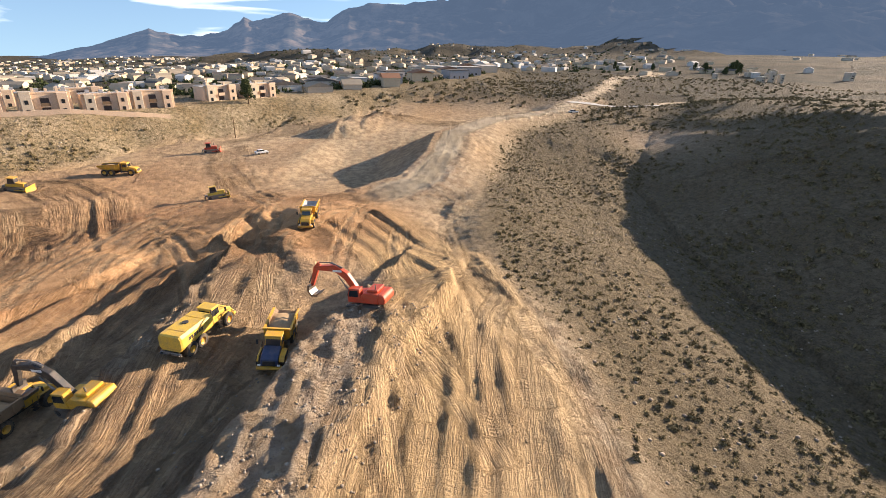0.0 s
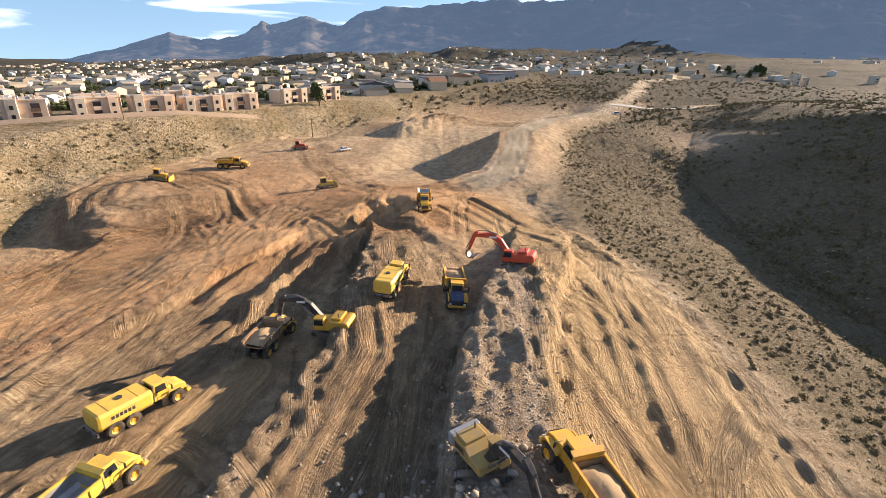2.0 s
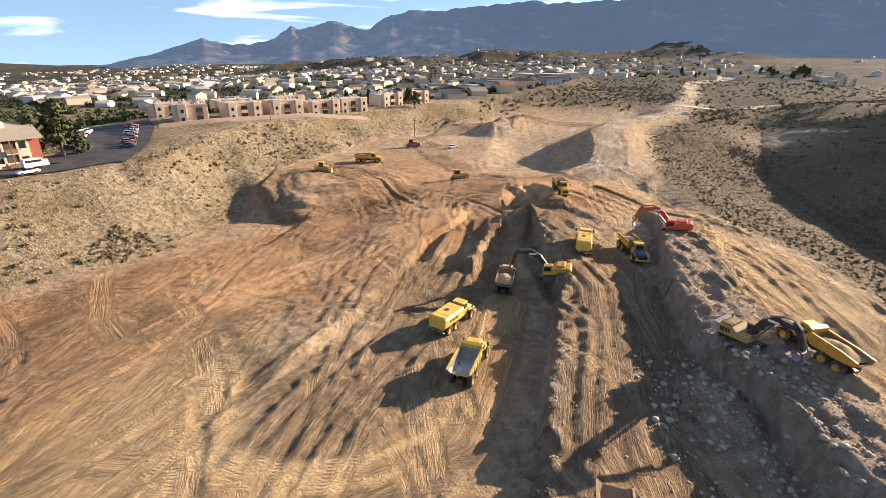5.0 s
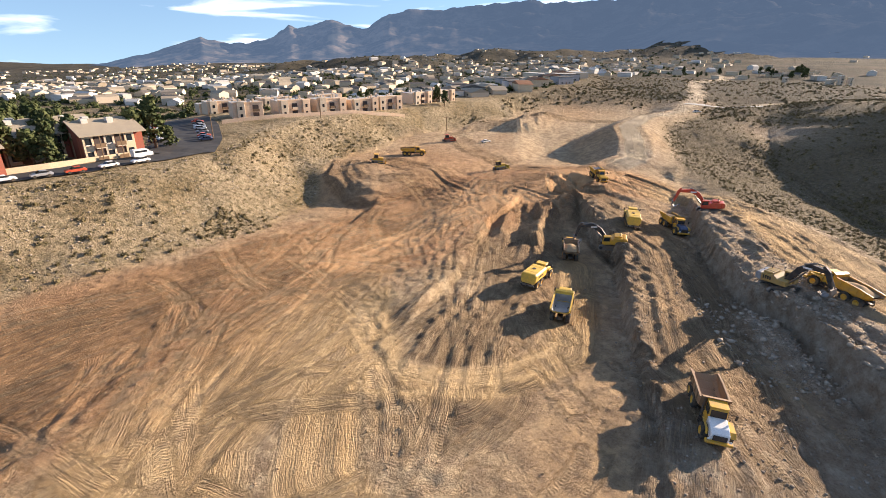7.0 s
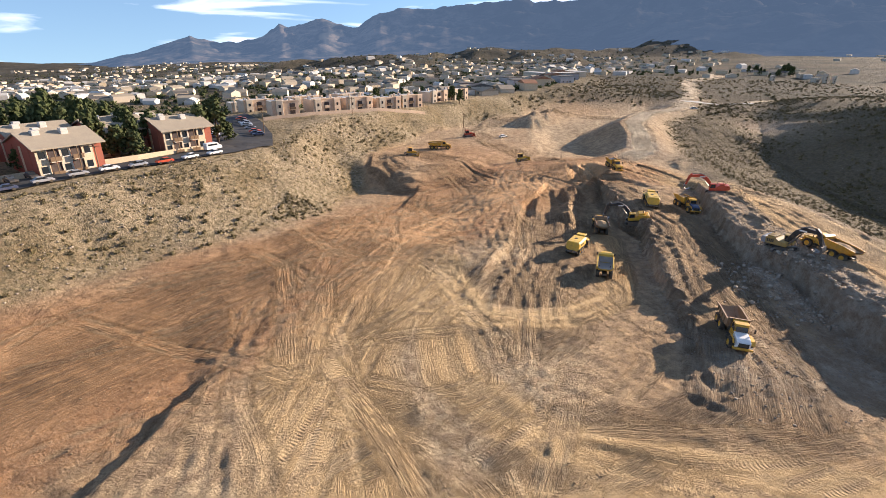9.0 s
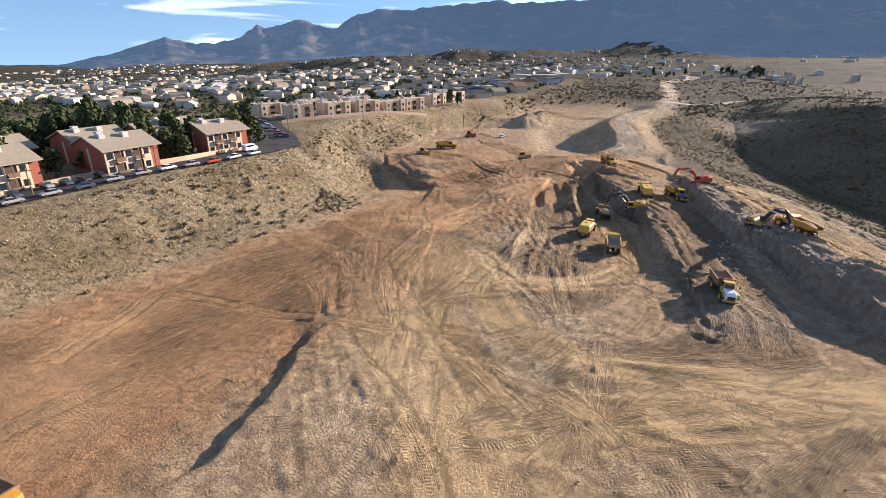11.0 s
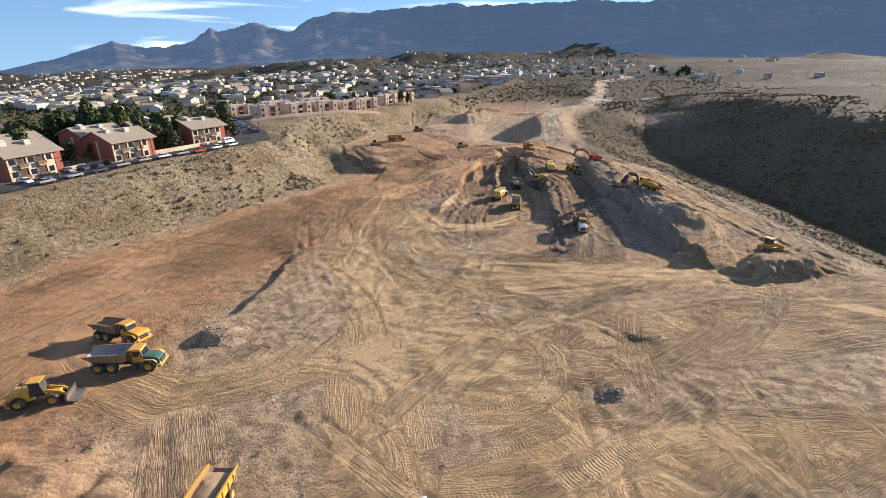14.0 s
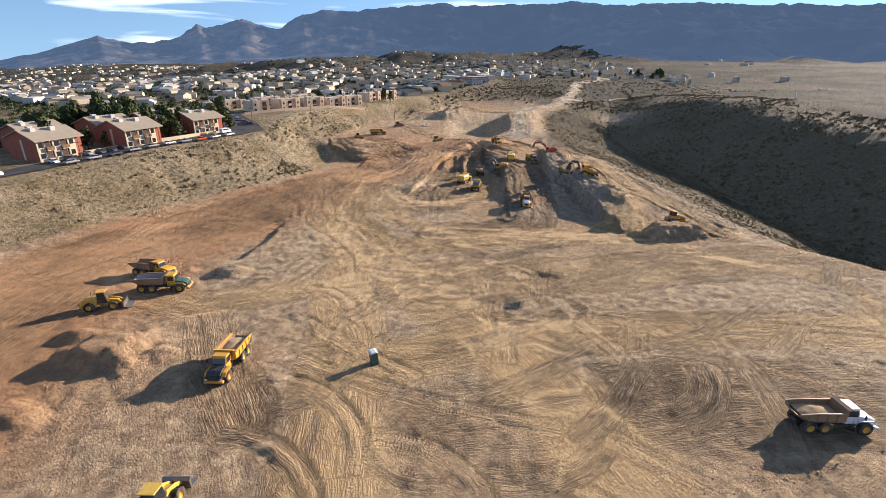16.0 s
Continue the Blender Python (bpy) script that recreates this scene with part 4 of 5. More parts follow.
def excavator(label, paint, arm_paint, slew=0.0, reach=0.0, weight_paint=None):
    """Forty-tonne crawler excavator; slew turns the house on its tracks, reach stretches the arm."""
    t = thing("excavator", label, "excavator", "excavators on the terraces")
    for s in (-1, 1):
        crawler_track(t, s * 1.35, 5.0, 0.5, 0.65)
    part("undercarriage", boxed((-1.4, -1.1, 0.45), (1.4, 1.1, 0.95), 0.1), BLACK, t)
    part("turntable", rod(bmesh.new(), (0, 0, 0.9), (0, 0, 1.25), 0.85, n=20), STEEL, t)
    turn = Matrix.Rotation(radians(slew), 4, "Z")

    def add(name, bm, mat, parent=t, lab=""):
        bm.transform(turn)
        return part(name, bm, mat, parent, lab)

    house = add("house", prismed([(-2.3, 1.25), (-2.3, 2.55), (-0.4, 2.65), (0.2, 2.2), (1.6, 2.1), (1.6, 1.25)], -1.4, 1.4, 0.06), paint)
    add("counterweight", prismed([(-3.15, 1.3), (-3.25, 2.0), (-3.05, 2.55), (-2.31, 2.6), (-2.31, 1.25)], -1.45, 1.45, 0.12), weight_paint or paint, house)
    add("engine_cover", boxed((-2.1, -1.2, 2.6), (-0.6, 0.9, 2.95), 0.08), paint, house)
    for i in range(4):
        add("vent", boxed((-2.0 + i * 0.35, -1.43, 1.7), (-1.75 + i * 0.35, -1.405, 2.3)), BLACK, house, "dark louvred vent")
    add("exhaust_pipe", rod(bmesh.new(), (-1.7, 0.5, 2.9), (-1.7, 0.5, 3.5), 0.09), STEEL, house)
    add("walkway_rail", rod(rod(bmesh.new(), (-0.4, -1.35, 2.6), (-0.4, -1.35, 3.3), 0.03, n=6), (-0.4, -1.35, 3.3), (-2.0, -1.35, 3.3), 0.03, n=6), BLACK, house)
    cab = add("cab", prismed([(0.2, 1.3), (0.2, 3.1), (1.6, 3.1), (1.95, 2.2), (1.95, 1.3)], 0.45, 1.45, 0.06), paint, t)
    add("windscreen", prismed([(1.66, 3.0), (1.99, 2.15), (2.02, 2.15), (1.69, 3.0)], 0.52, 1.38), GLASS, cab, "dark dusty glass")
    for y in (0.43, 1.47):
        add("side_window", prismed([(0.4, 2.1), (0.4, 2.95), (1.5, 2.95), (1.8, 2.1)], y - 0.012, y + 0.012), GLASS, cab, "dark dusty glass")
    add("roof", boxed((0.15, 0.42, 3.1), (1.68, 1.48, 3.19), 0.03), paint, cab)
    ex = 6.2 + reach
    boom_pts = [(0.9, 1.9), (2.6, 4.4), (4.0, 5.3), (ex, 5.2)]
    boom = add("boom", limb(bmesh.new(), boom_pts, -0.32, 0.32, (0.7, 0.95, 0.9, 0.55)), arm_paint)
    tip = (ex + 0.9 + reach * 0.4, 2.6)
    stick = add("stick", limb(bmesh.new(), [(ex - 0.5, 5.9), (ex + 0.1, 5.1), tip], -0.24, 0.24, (0.4, 0.75, 0.4)), arm_paint)
    for y in (-0.45, 0.45):
        add("lift_cylinder", rod(rod(bmesh.new(), (1.5, y, 1.7), (2.7, y, 3.2), 0.14), (2.7, y, 3.2), (3.5, y, 4.4), 0.08), STEEL, boom)
    add("stick_cylinder", rod(rod(bmesh.new(), (3.0, 0, 5.35), (4.6, 0, 6.0), 0.13), (4.6, 0, 6.0), (ex - 0.5, 0, 5.95), 0.08), STEEL, boom)
    add("bucket_cylinder", rod(bmesh.new(), (ex + 0.45, 0, 4.9), (tip[0] + 0.45, 0, 2.9), 0.1), STEEL, stick)
    bx, bz = tip
    bucket = add("bucket", prismed([(bx - 0.15, bz + 0.25), (bx + 0.35, bz + 0.15), (bx + 0.5, bz - 0.6), (bx + 0.05, bz - 1.35), (bx - 0.85, bz - 1.35), (bx - 1.15, bz - 0.9), (bx - 0.95, bz - 0.85), (bx - 0.7, bz - 1.1), (bx - 0.1, bz - 1.1),
                                    (bx + 0.2, bz - 0.6), (bx + 0.1, bz)], -0.75, 0.75), STEEL, t, "worn dark digging bucket")
    for i in range(5):
        add("tooth", prismed([(bx - 1.1, bz - 0.95), (bx - 1.12, bz - 0.82), (bx - 1.45, bz - 0.7)], -0.7 + i * 0.31, -0.56 + i * 0.31), STEEL, bucket)
    for y in (-0.34, 0.34):
        bm = bmesh.new()
        box(bm, (3.0, y - 0.006, 4.85), (4.3, y + 0.006, 5.15))
        add("lettering_bar", bm, WHITE, boom, "pale maker lettering as a plain bar")
    return t


def bulldozer(label, paint):
    t = thing("bulldozer", label, "bulldozer", "bulldozers")
    for s in (-1, 1):
        crawler_track(t, s * 1.05, 4.2, 0.52, 0.6)
    body = part("body", prismed([(-1.9, 0.6), (-1.9, 1.7), (-0.2, 1.75), (0.2, 2.1), (2.0, 1.95), (2.0, 0.6)], -0.7, 0.7, 0.06), paint, t)
    part("grille", boxed((2.0, -0.55, 0.8), (2.05, 0.55, 1.8)), BLACK, body)
    cab = part("cab", prismed([(-1.3, 1.7), (-1.2, 3.05), (0.1, 3.05), (0.3, 1.75)], -0.75, 0.75, 0.05), BLACK, t)
    part("roof", boxed((-1.45, -0.95, 3.06), (0.3, 0.95, 3.2), 0.04), paint, cab)
    for s in (-1, 1):
        part("side_window", prismed([(-1.12, 2.1), (-1.08, 2.95), (-0.05, 2.95), (0.08, 2.1)], s * 0.765 - 0.01, s * 0.765 + 0.01), GLASS, cab, "dark glass")
        part("push_arm", boxed((0.3, s * 1.5 - 0.1, 0.4), (3.0, s * 1.5 + 0.1, 0.65), 0.03), paint, t)
    part("blade", prismed([(2.95, 0.1), (2.75, 0.7), (2.85, 1.4), (3.0, 1.45), (2.93, 0.75), (3.15, 0.05)], -1.95, 1.95, 0.02), paint, t, "scuffed curved push blade")
    part("exhaust_pipe", rod(bmesh.new(), (1.2, 0.35, 2.0), (1.2, 0.35, 2.8), 0.08), STEEL, t)
    part("ripper", prismed([(-2.0, 1.2), (-2.6, 1.2), (-2.9, 0.3), (-2.7, 0.3), (-2.4, 0.9), (-2.0, 0.9)], -0.5, 0.5, 0.03), STEEL, t)
    return t


def wheel_loader(label, paint):
    t = thing("wheel_loader", label, "wheel loader", "wheel loaders")
    part("engine_housing", prismed([(-3.3, 0.9), (-3.3, 1.9), (-2.9, 2.2), (-0.8, 2.25), (-0.8, 0.9)], -0.9, 0.9, 0.08), paint, t)
    part("counterweight", boxed((-3.6, -1.2, 0.7), (-3.25, 1.2, 1.3), 0.08), paint, t)
    cab = part("cab", prismed([(-0.75, 1.3), (-0.75, 3.3), (0.5, 3.3), (0.75, 1.9), (0.75, 1.3)], -0.75, 0.75, 0.05), BLACK, t)
    part("roof", boxed((-0.95, -0.9, 3.3), (0.65, 0.9, 3.43), 0.04), paint, cab)
    for s in (-1, 1):
        part("side_window", prismed([(-0.6, 1.9), (-0.6, 3.2), (0.4, 3.2), (0.6, 1.9)], s * 0.765 - 0.01, s * 0.765 + 0.01), GLASS, cab, "dark glass")
        for x in (-2.1, 1.7):
            wheel(t, x, s * 1.1, 0.8, 0.62)
        part("lift_arm", limb(bmesh.new(), [(0.9, 1.9), (2.4, 1.5), (3.4, 0.8)], s * 0.55 - 0.1, s * 0.55 + 0.1, (0.4, 0.45, 0.3)), paint, t)
    part("front_frame", boxed((0.4, -0.6, 0.7), (2.4, 0.6, 1.6), 0.06), paint, t)
    part("bucket", prismed([(3.2, 0.25), (3.15, 1.2), (3.4, 1.5), (3.55, 1.5), (3.42, 1.1), (3.45, 0.45), (4.6, 0.3), (4.6, 0.22)], -1.5, 1.5), STEEL, t, "worn steel loading bucket")
    part("exhaust_stack", rod(bmesh.new(), (-1.9, 0.4, 2.2), (-1.9, 0.4, 3.1), 0.08), STEEL, t)
    return t


def portable_toilet():
    t = thing("portable_toilet", "dark green portable toilet with a white roof on graded earth", "portable toilet")
    part("cabin", boxed((-0.55, -0.55, 0.12), (0.55, 0.55, 2.05), 0.03), DARK_GREEN, t)
    part("skid", boxed((-0.6, -0.6, 0.0), (0.6, 0.6, 0.12), 0.02), BLACK, t)
    part("roof", prismed([(-0.62, 2.05), (-0.4, 2.3), (0.4, 2.3), (0.62, 2.05)], -0.62, 0.62, 0.04), WHITE, t, "white moulded roof")
    door = part("door", boxed((-0.4, -0.575, 0.2), (0.4, -0.552, 1.95), 0.005), DARK_GREEN, t)
    part("sign", boxed((-0.15, -0.584, 1.5), (0.15, -0.577, 1.75)), WHITE, door, "small white sign")
    part("vent_pipe", rod(bmesh.new(), (0.4, 0.4, 2.2), (0.4, 0.4, 2.55), 0.05), GREY, t)
    return t


def stand(ob, x, y, heading, lift=0.0, span=3.0):
    """Sets a thing on the ground at a point of the plan, tilted with the slope under it."""
    c, s = math.cos(radians(heading)) / PLAN, math.sin(radians(heading)) / PLAN
    zf, zr = ground_z(x + span * c, y + span * s), ground_z(x - span * c, y - span * s)
    zl, zq = ground_z(x - 1.2 * s, y + 1.2 * c), ground_z(x + 1.2 * s, y - 1.2 * c)
    pitch = max(-6, min(6, math.degrees(math.atan2(zf - zr, 2 * span))))
    roll = max(-5, min(5, math.degrees(math.atan2(zl - zq, 2.4))))
    z = (zf + zr + zl + zq) / 4
    ob.matrix_basis = Matrix.Translation((x * PLAN, y * PLAN, z - 0.06 + lift)) @ Matrix.Rotation(radians(heading), 4, "Z") @ Matrix.Rotation(radians(-pitch), 4, "Y") @ Matrix.Rotation(radians(roll), 4, "X")
    return ob


# ---- machines on the site ----
stand(dump_truck("yellow articulated dump truck with empty bed on churned earth", YELLOW, YELLOW, YELLOW, BED), -21.5, 74, -84)
stand(dump_truck("dark-hooded yellow dump truck waiting under the red excavator", YELLOW, NAVY, YELLOW, BROWN_BED, 0.6), -15.5, 39.5, -84)
stand(dump_truck("dusty yellow dump truck half loaded below an excavator", YELLOW, YELLOW, BROWN_BED, BROWN_BED, 0.9), -35.5, 31.5, 82)
stand(dump_truck("light yellow dump truck with scoured white steel bed", YELLOW_LIGHT, YELLOW_LIGHT, YELLOW_LIGHT, BED), -40.3, 9.5, 74)
stand(dump_truck("yellow dump truck heaped with tan soil on the upper terrace", YELLOW, YELLOW, ORANGE, BROWN_BED, 0.8), -7.0, 8.6, 112)
stand(dump_truck("orange-yellow dump truck with dark empty bed on red earth", ORANGE, ORANGE, BROWN_BED, BROWN_BED), -106, -51.5, -22)
stand(dump_truck("yellow dump truck with dark green hood and empty bed", YELLOW, DARK_GREEN, BROWN_BED, GREY), -101, -59.5, 2)
stand(dump_truck("orange dump truck with dark hood carrying pale soil", ORANGE, BLACK, ORANGE, BROWN_BED, 0.5), -84.3, -82, -97)
stand(dump_truck("brown dump truck with white hood carrying dark soil", WHITE, WHITE, BROWN_BED, BROWN_BED, 0.5), -22.5, -97.3, -6)
stand(dump_truck("dusty dump truck with white hood on the middle terrace", YELLOW, WHITE, BROWN_BED, BROWN_BED), -31, -12, -102)
stand(dump_truck("yellow dump truck parked on the fill bench", YELLOW, YELLOW, YELLOW, BROWN_BED, 0.6), -72, 106, 8)
stand(water_truck("yellow water truck with a tall tank and dark manhole"), -42.6, 19.2, 62)
stand(water_truck("small yellow water truck on the shaded middle terrace"), -23, 40, 78)
stand(excavator("yellow excavator with black boom reaching over a dump truck", YELLOW, BLACK, 8, 0.4), -28.5, 31.5, 160)
stand(excavator("red excavator with red boom at the edge of the rock cut", RED, RED, -6, 0.6), -7.5, 44, 168)
stand(excavator("dusty yellow excavator with black boom above broken rock", DUSTY, BLACK, -58, 0.0, GREY), -13.2, 10.2, 0)
stand(bulldozer("yellow bulldozer on the haul road", YELLOW_LIGHT), -45, 93, 30)
stand(bulldozer("orange-yellow bulldozer pushing fill at the slope foot", YELLOW), -80, 88, 10)
stand(bulldozer("red bulldozer near the foot of the scrub slope", RED), -62, 129, 20)
stand(bulldozer("dusty yellow bulldozer on a soil heap", ORANGE), 1, -27, 20)
stand(wheel_loader("dusty yellow wheel loader beside heaps of red soil", YELLOW), -106.5, -65.5, 12)
stand(wheel_loader("yellow wheel loader on graded tan earth", YELLOW_LIGHT), -83.5, -102.5, 80)
stand(portable_toilet(), -67.6, -82.5, 200, span=0.5)


# ---- the town on the mesa ----
BRICK = worn("red_brick_wall", (0.36, 0.11, 0.07), 0.9, dirt=(0.26, 0.12, 0.08), amount=0.5, scale=0.6, spec=0.15)
STUCCO = worn("tan_stucco", (0.62, 0.49, 0.33), 0.9, dirt=(0.45, 0.35, 0.24), amount=0.4, scale=0.4, spec=0.15)
PINK = worn("pink_tan_stucco", (0.68, 0.50, 0.35), 0.9, dirt=(0.5, 0.35, 0.25), amount=0.35, scale=0.4, spec=0.15)
CREAM = worn("cream_stucco", (0.58, 0.48, 0.36), 0.9, dirt=(0.5, 0.42, 0.32), amount=0.3, scale=0.4, spec=0.15)
SHINGLE = worn("grey_tan_shingles", (0.36, 0.30, 0.22), 0.95, dirt=(0.25, 0.21, 0.17), amount=0.5, scale=0.5, spec=0.1)
ROOF_DARK = worn("dark_roofing", (0.12, 0.11, 0.10), 0.95, dirt=(0.2, 0.17, 0.14), amount=0.5, scale=0.4, spec=0.1)
ROOF_WHITE = worn("white_roofing", (0.52, 0.49, 0.44), 0.9, dirt=(0.5, 0.46, 0.4), amount=0.4, scale=0.4, spec=0.1)
TILE = worn("brown_clay_roof", (0.33, 0.17, 0.10), 0.9, dirt=(0.22, 0.14, 0.1), amount=0.4, scale=0.6, spec=0.1)
WOOD = worn("weathered_wood", (0.20, 0.13, 0.08), 0.9, amount=0.3, scale=2.0, spec=0.1)
ASPHALT = worn("asphalt", (0.05, 0.05, 0.052), 0.9, dirt=(0.10, 0.09, 0.075), amount=0.6, scale=0.25, spec=0.2)
# for flat panels on the wall: shade of balcony recesses put into the colour
DARK = worn("painted_recess_shade", (0.07, 0.05, 0.045), 0.9, amount=0.2)


def leaf_material(name, a, b):
    k = Mat(name, 0.85, spec=0.1)
    g = k.n.new("ShaderNodeNewGeometry")
    k.colour(k.mix(g.outputs["Random Per Island"], a, b))
    return k.m


PINE = leaf_material("pine_needles", (0.035, 0.05, 0.018), (0.10, 0.11, 0.045))
BUSH = leaf_material("dry_scrub_leaves", (0.09, 0.072, 0.034), (0.25, 0.195, 0.10))
STRAW = leaf_material("yellow_scrub_leaves", (0.14, 0.115, 0.045), (0.30, 0.24, 0.12))
BARK = worn("bark", (0.16, 0.11, 0.075), 0.95, amount=0.3, scale=3.0, spec=0.05)


def rock_material(name, a, b):
    k = Mat(name, 0.95, spec=0.1)
    g = k.n.new("ShaderNodeNewGeometry")
    k.colour(k.mix(k.noise(4.0, 4, 0.6, k.coords("Object")), k.mix(g.outputs["Random Per Island"], a, b), tuple(x * 0.8 for x in a)))
    return k.m


STONE = rock_material("pale_stone", (0.30, 0.24, 0.175), (0.56, 0.47, 0.36))
GREY_STONE = rock_material("grey_broken_rock", (0.27, 0.22, 0.17), (0.50, 0.425, 0.33))


def settle(ob, x, y, heading, sink=0.3):
    ob.matrix_basis = Matrix.Translation((x * PLAN, y * PLAN, ground_z(x, y) - sink)) @ Matrix.Rotation(radians(heading), 4, "Z")
    return ob


def strip(name, line, half, lift, material, label, category):
    """A paved strip draped on the ground along plan points."""
    pts = []
    for a, b in zip(line, line[1:]):
        n = max(2, int(math.hypot(b[0] - a[0], b[1] - a[1]) / 3))
        pts += [(a[0] + (b[0] - a[0]) * i / n, a[1] + (b[1] - a[1]) * i / n) for i in range(n)]
    pts.append(line[-1])
    bm = bmesh.new()
    rows = []
    for i, (x, y) in enumerate(pts):
        a, b = pts[max(0, i - 1)], pts[min(len(pts) - 1, i + 1)]
        d = Vector((b[0] - a[0], b[1] - a[1])).normalized()
        row = []
        for k in range(5):
            o = half * (k / 2 - 1)
            px, py = x - d.y * o, y + d.x * o
            row.append(bm.verts.new((px * PLAN, py * PLAN, ground_z(px, py) + lift)))
        rows.append(row)
    for a, b in zip(rows, rows[1:]):
        for k in range(4):
            bm.faces.new((a[k], b[k], b[k + 1], a[k + 1]))
    bmesh.ops.recalc_face_normals(bm, faces=bm.faces[:])
    me = bpy.data.meshes.new(name)
    bm.to_mesh(me)
    bm.free()
    me.materials.append(material)
    return tagged(new(name, me), label, category, kind="structure")


strip("road", [(-178, -40), (-160, -6), (-148, 15), (-138, 30), (-129, 42), (-120, 58), (-119, 68)], 3.6, 0.35, ASPHALT, "dark asphalt street along the mesa edge", "road")
strip("road", [(-121, 60), (-127, 76), (-138, 96), (-150, 112)], 8.0, 0.38, ASPHALT, "dark asphalt parking lot beside the apartments", "parking lot")


def gable_block():
    """Two-storey brick and stucco apartment block; the front with balconies faces +x."""
    t = thing("apartment_building", "two-storey red brick and tan stucco apartment building with grey gabled roof", "apartment building", "brick apartment buildings")
    dx, dy, h = 7.0, 6.5, 6.0
    part("wall", prismed([(-dx, 0), (-dx, h), (0, h + 2.3), (dx - 0.3, h), (dx - 0.3, 0)], -dy, dy), BRICK, t)
    roof = part("roof", prismed([(-dx - 0.7, h - 0.25), (-dx - 0.7, h + 0.0), (0, h + 2.65), (dx + 0.9, h + 0.0), (dx + 0.9, h - 0.25), (0, h + 2.36)], -dy - 0.6, dy + 0.6), SHINGLE, t)
    for x, y in ((-2.5, -2), (2.2, 1.5), (1.5, -3.6)):
        part("roof_cooler", boxed((x - 0.7, y - 0.7, h + 1.2), (x + 0.7, y + 0.7, h + 2.9), 0.05), ROOF_WHITE, roof, "white rooftop air cooler")
    for k in range(3):
        y0 = -dy + 0.1 + k * 4.35
        part("front_panel", boxed((dx - 0.28, y0, 0), (dx, y0 + 2.2, h), 0.03), STUCCO if k != 1 else CREAM, t)
        for z in (0.9, 3.9):
            w = part("window", boxed((dx, y0 + 0.5, z), (dx + 0.04, y0 + 1.7, z + 1.4)), GLASS, t, "dark window")
            part("frame", boxed((dx + 0.04, y0 + 0.45, z - 0.1), (dx + 0.1, y0 + 1.75, z)), WHITE, w)
    for k in range(2):
        y0 = -dy + 2.35 + k * 4.35
        for z in (0.15, 3.1):
            b = part("balcony", boxed((dx - 0.25, y0 + 0.1, z), (dx - 0.2, y0 + 1.95, z + 2.5)), DARK, t, "flat dark panel painted as balcony shade")
            part("balcony_floor", boxed((dx - 0.2, y0, z - 0.12), (dx + 0.85, y0 + 2.05, z + 0.06), 0.02), CREAM, b)
            part("railing", boxed((dx + 0.75, y0, z + 0.06), (dx + 0.83, y0 + 2.05, z + 1.0)), WOOD, b)
        part("post", boxed((dx + 0.68, y0 + 0.9, 0), (dx + 0.86, y0 + 1.08, h), 0.02), WOOD, t)
    for y in (-dy - 0.02, dy + 0.02):
        for x in (-4.2, 0.2, 4.0):
            part("brick_pilaster", boxed((x - 0.5, y - 0.05, 0), (x + 0.5, y + 0.05, h - 0.1)), STUCCO if x == 0.2 else BRICK, t)
    return t


g0 = settle(gable_block(), -147, 33, -30)
g0.scale = (1.15, 1.15, 1.2)
for x, y, a in ((-135, 56, -34), (-147.5, 51, -32), (-161.5, 16, -28), (-158, 41, -30), (-173, 30, -28), (-149, 60, -30)):
    copy_thing(g0, Matrix.Translation((x * PLAN, y * PLAN, ground_z(x, y) - 0.3)) @ Matrix.Rotation(radians(a), 4, "Z"))


def pueblo_unit(width, tall, seed):
    """Flat-roofed stucco block with stepped parapets and balconies; the front faces -y."""
    r = random.Random(seed)
    t = thing("apartment_building", "pink-tan flat-roofed stucco apartment building with recessed balconies", "apartment building", "stucco apartment buildings on the mesa edge")
    w = width / 2
    part("wall", boxed((-w, -4.6, 0), (w, 5.5, tall), 0.08), PINK, t)
    part("parapet", boxed((-w - 0.1, -4.75, tall), (w + 0.1, -4.3, tall + 0.6), 0.06), PINK, t)
    part("roof", boxed((-w + 0.1, -4.3, tall), (w - 0.1, 5.4, tall + 0.08)), ROOF_WHITE, t)
    n = max(2, int(width / 4.2))
    for i in range(n):
        x = -w + (i + 0.5) * width / n
        if i % 2 == 0:
            part("bay", boxed((x - 1.5, -6.0, 0), (x + 1.5, -4.58, tall + r.uniform(0.2, 1.0)), 0.08), PINK if i % 4 else CREAM, t)
            for z in (1.0, 3.9):
                part("window", boxed((x - 0.5, -6.04, z), (x + 0.5, -5.99, z + 1.3)), GLASS, t, "dark window")
        else:
            for z in (0.1, 3.1):
                b = part("balcony", boxed((x - 1.2, -4.66, z), (x + 1.2, -4.61, z + 2.5)), DARK, t, "flat dark panel painted as balcony shade")
                part("balcony_wall", boxed((x - 1.3, -5.6, z - 0.1), (x + 1.3, -5.4, z + 1.0), 0.03), WOOD if r.random() < 0.6 else PINK, b)
                part("balcony_floor", boxed((x - 1.3, -5.6, z - 0.16), (x + 1.3, -4.62, z - 0.04)), PINK, b)
    for i in range(3):
        x, y = r.uniform(-w + 1, w - 1), r.uniform(-3, 4)
        part("chimney", boxed((x - 0.4, y - 0.4, tall), (x + 0.4, y + 0.4, tall + r.uniform(1.0, 1.9)), 0.04), PINK, t)
    for i in range(2):
        x, y = r.uniform(-w + 1, w - 1), r.uniform(-2, 4)
        part("roof_cooler", boxed((x - 0.6, y - 0.6, tall + 0.08), (x + 0.6, y + 0.6, tall + 1.2), 0.05), GREY, t, "grey rooftop cooler")
    return t


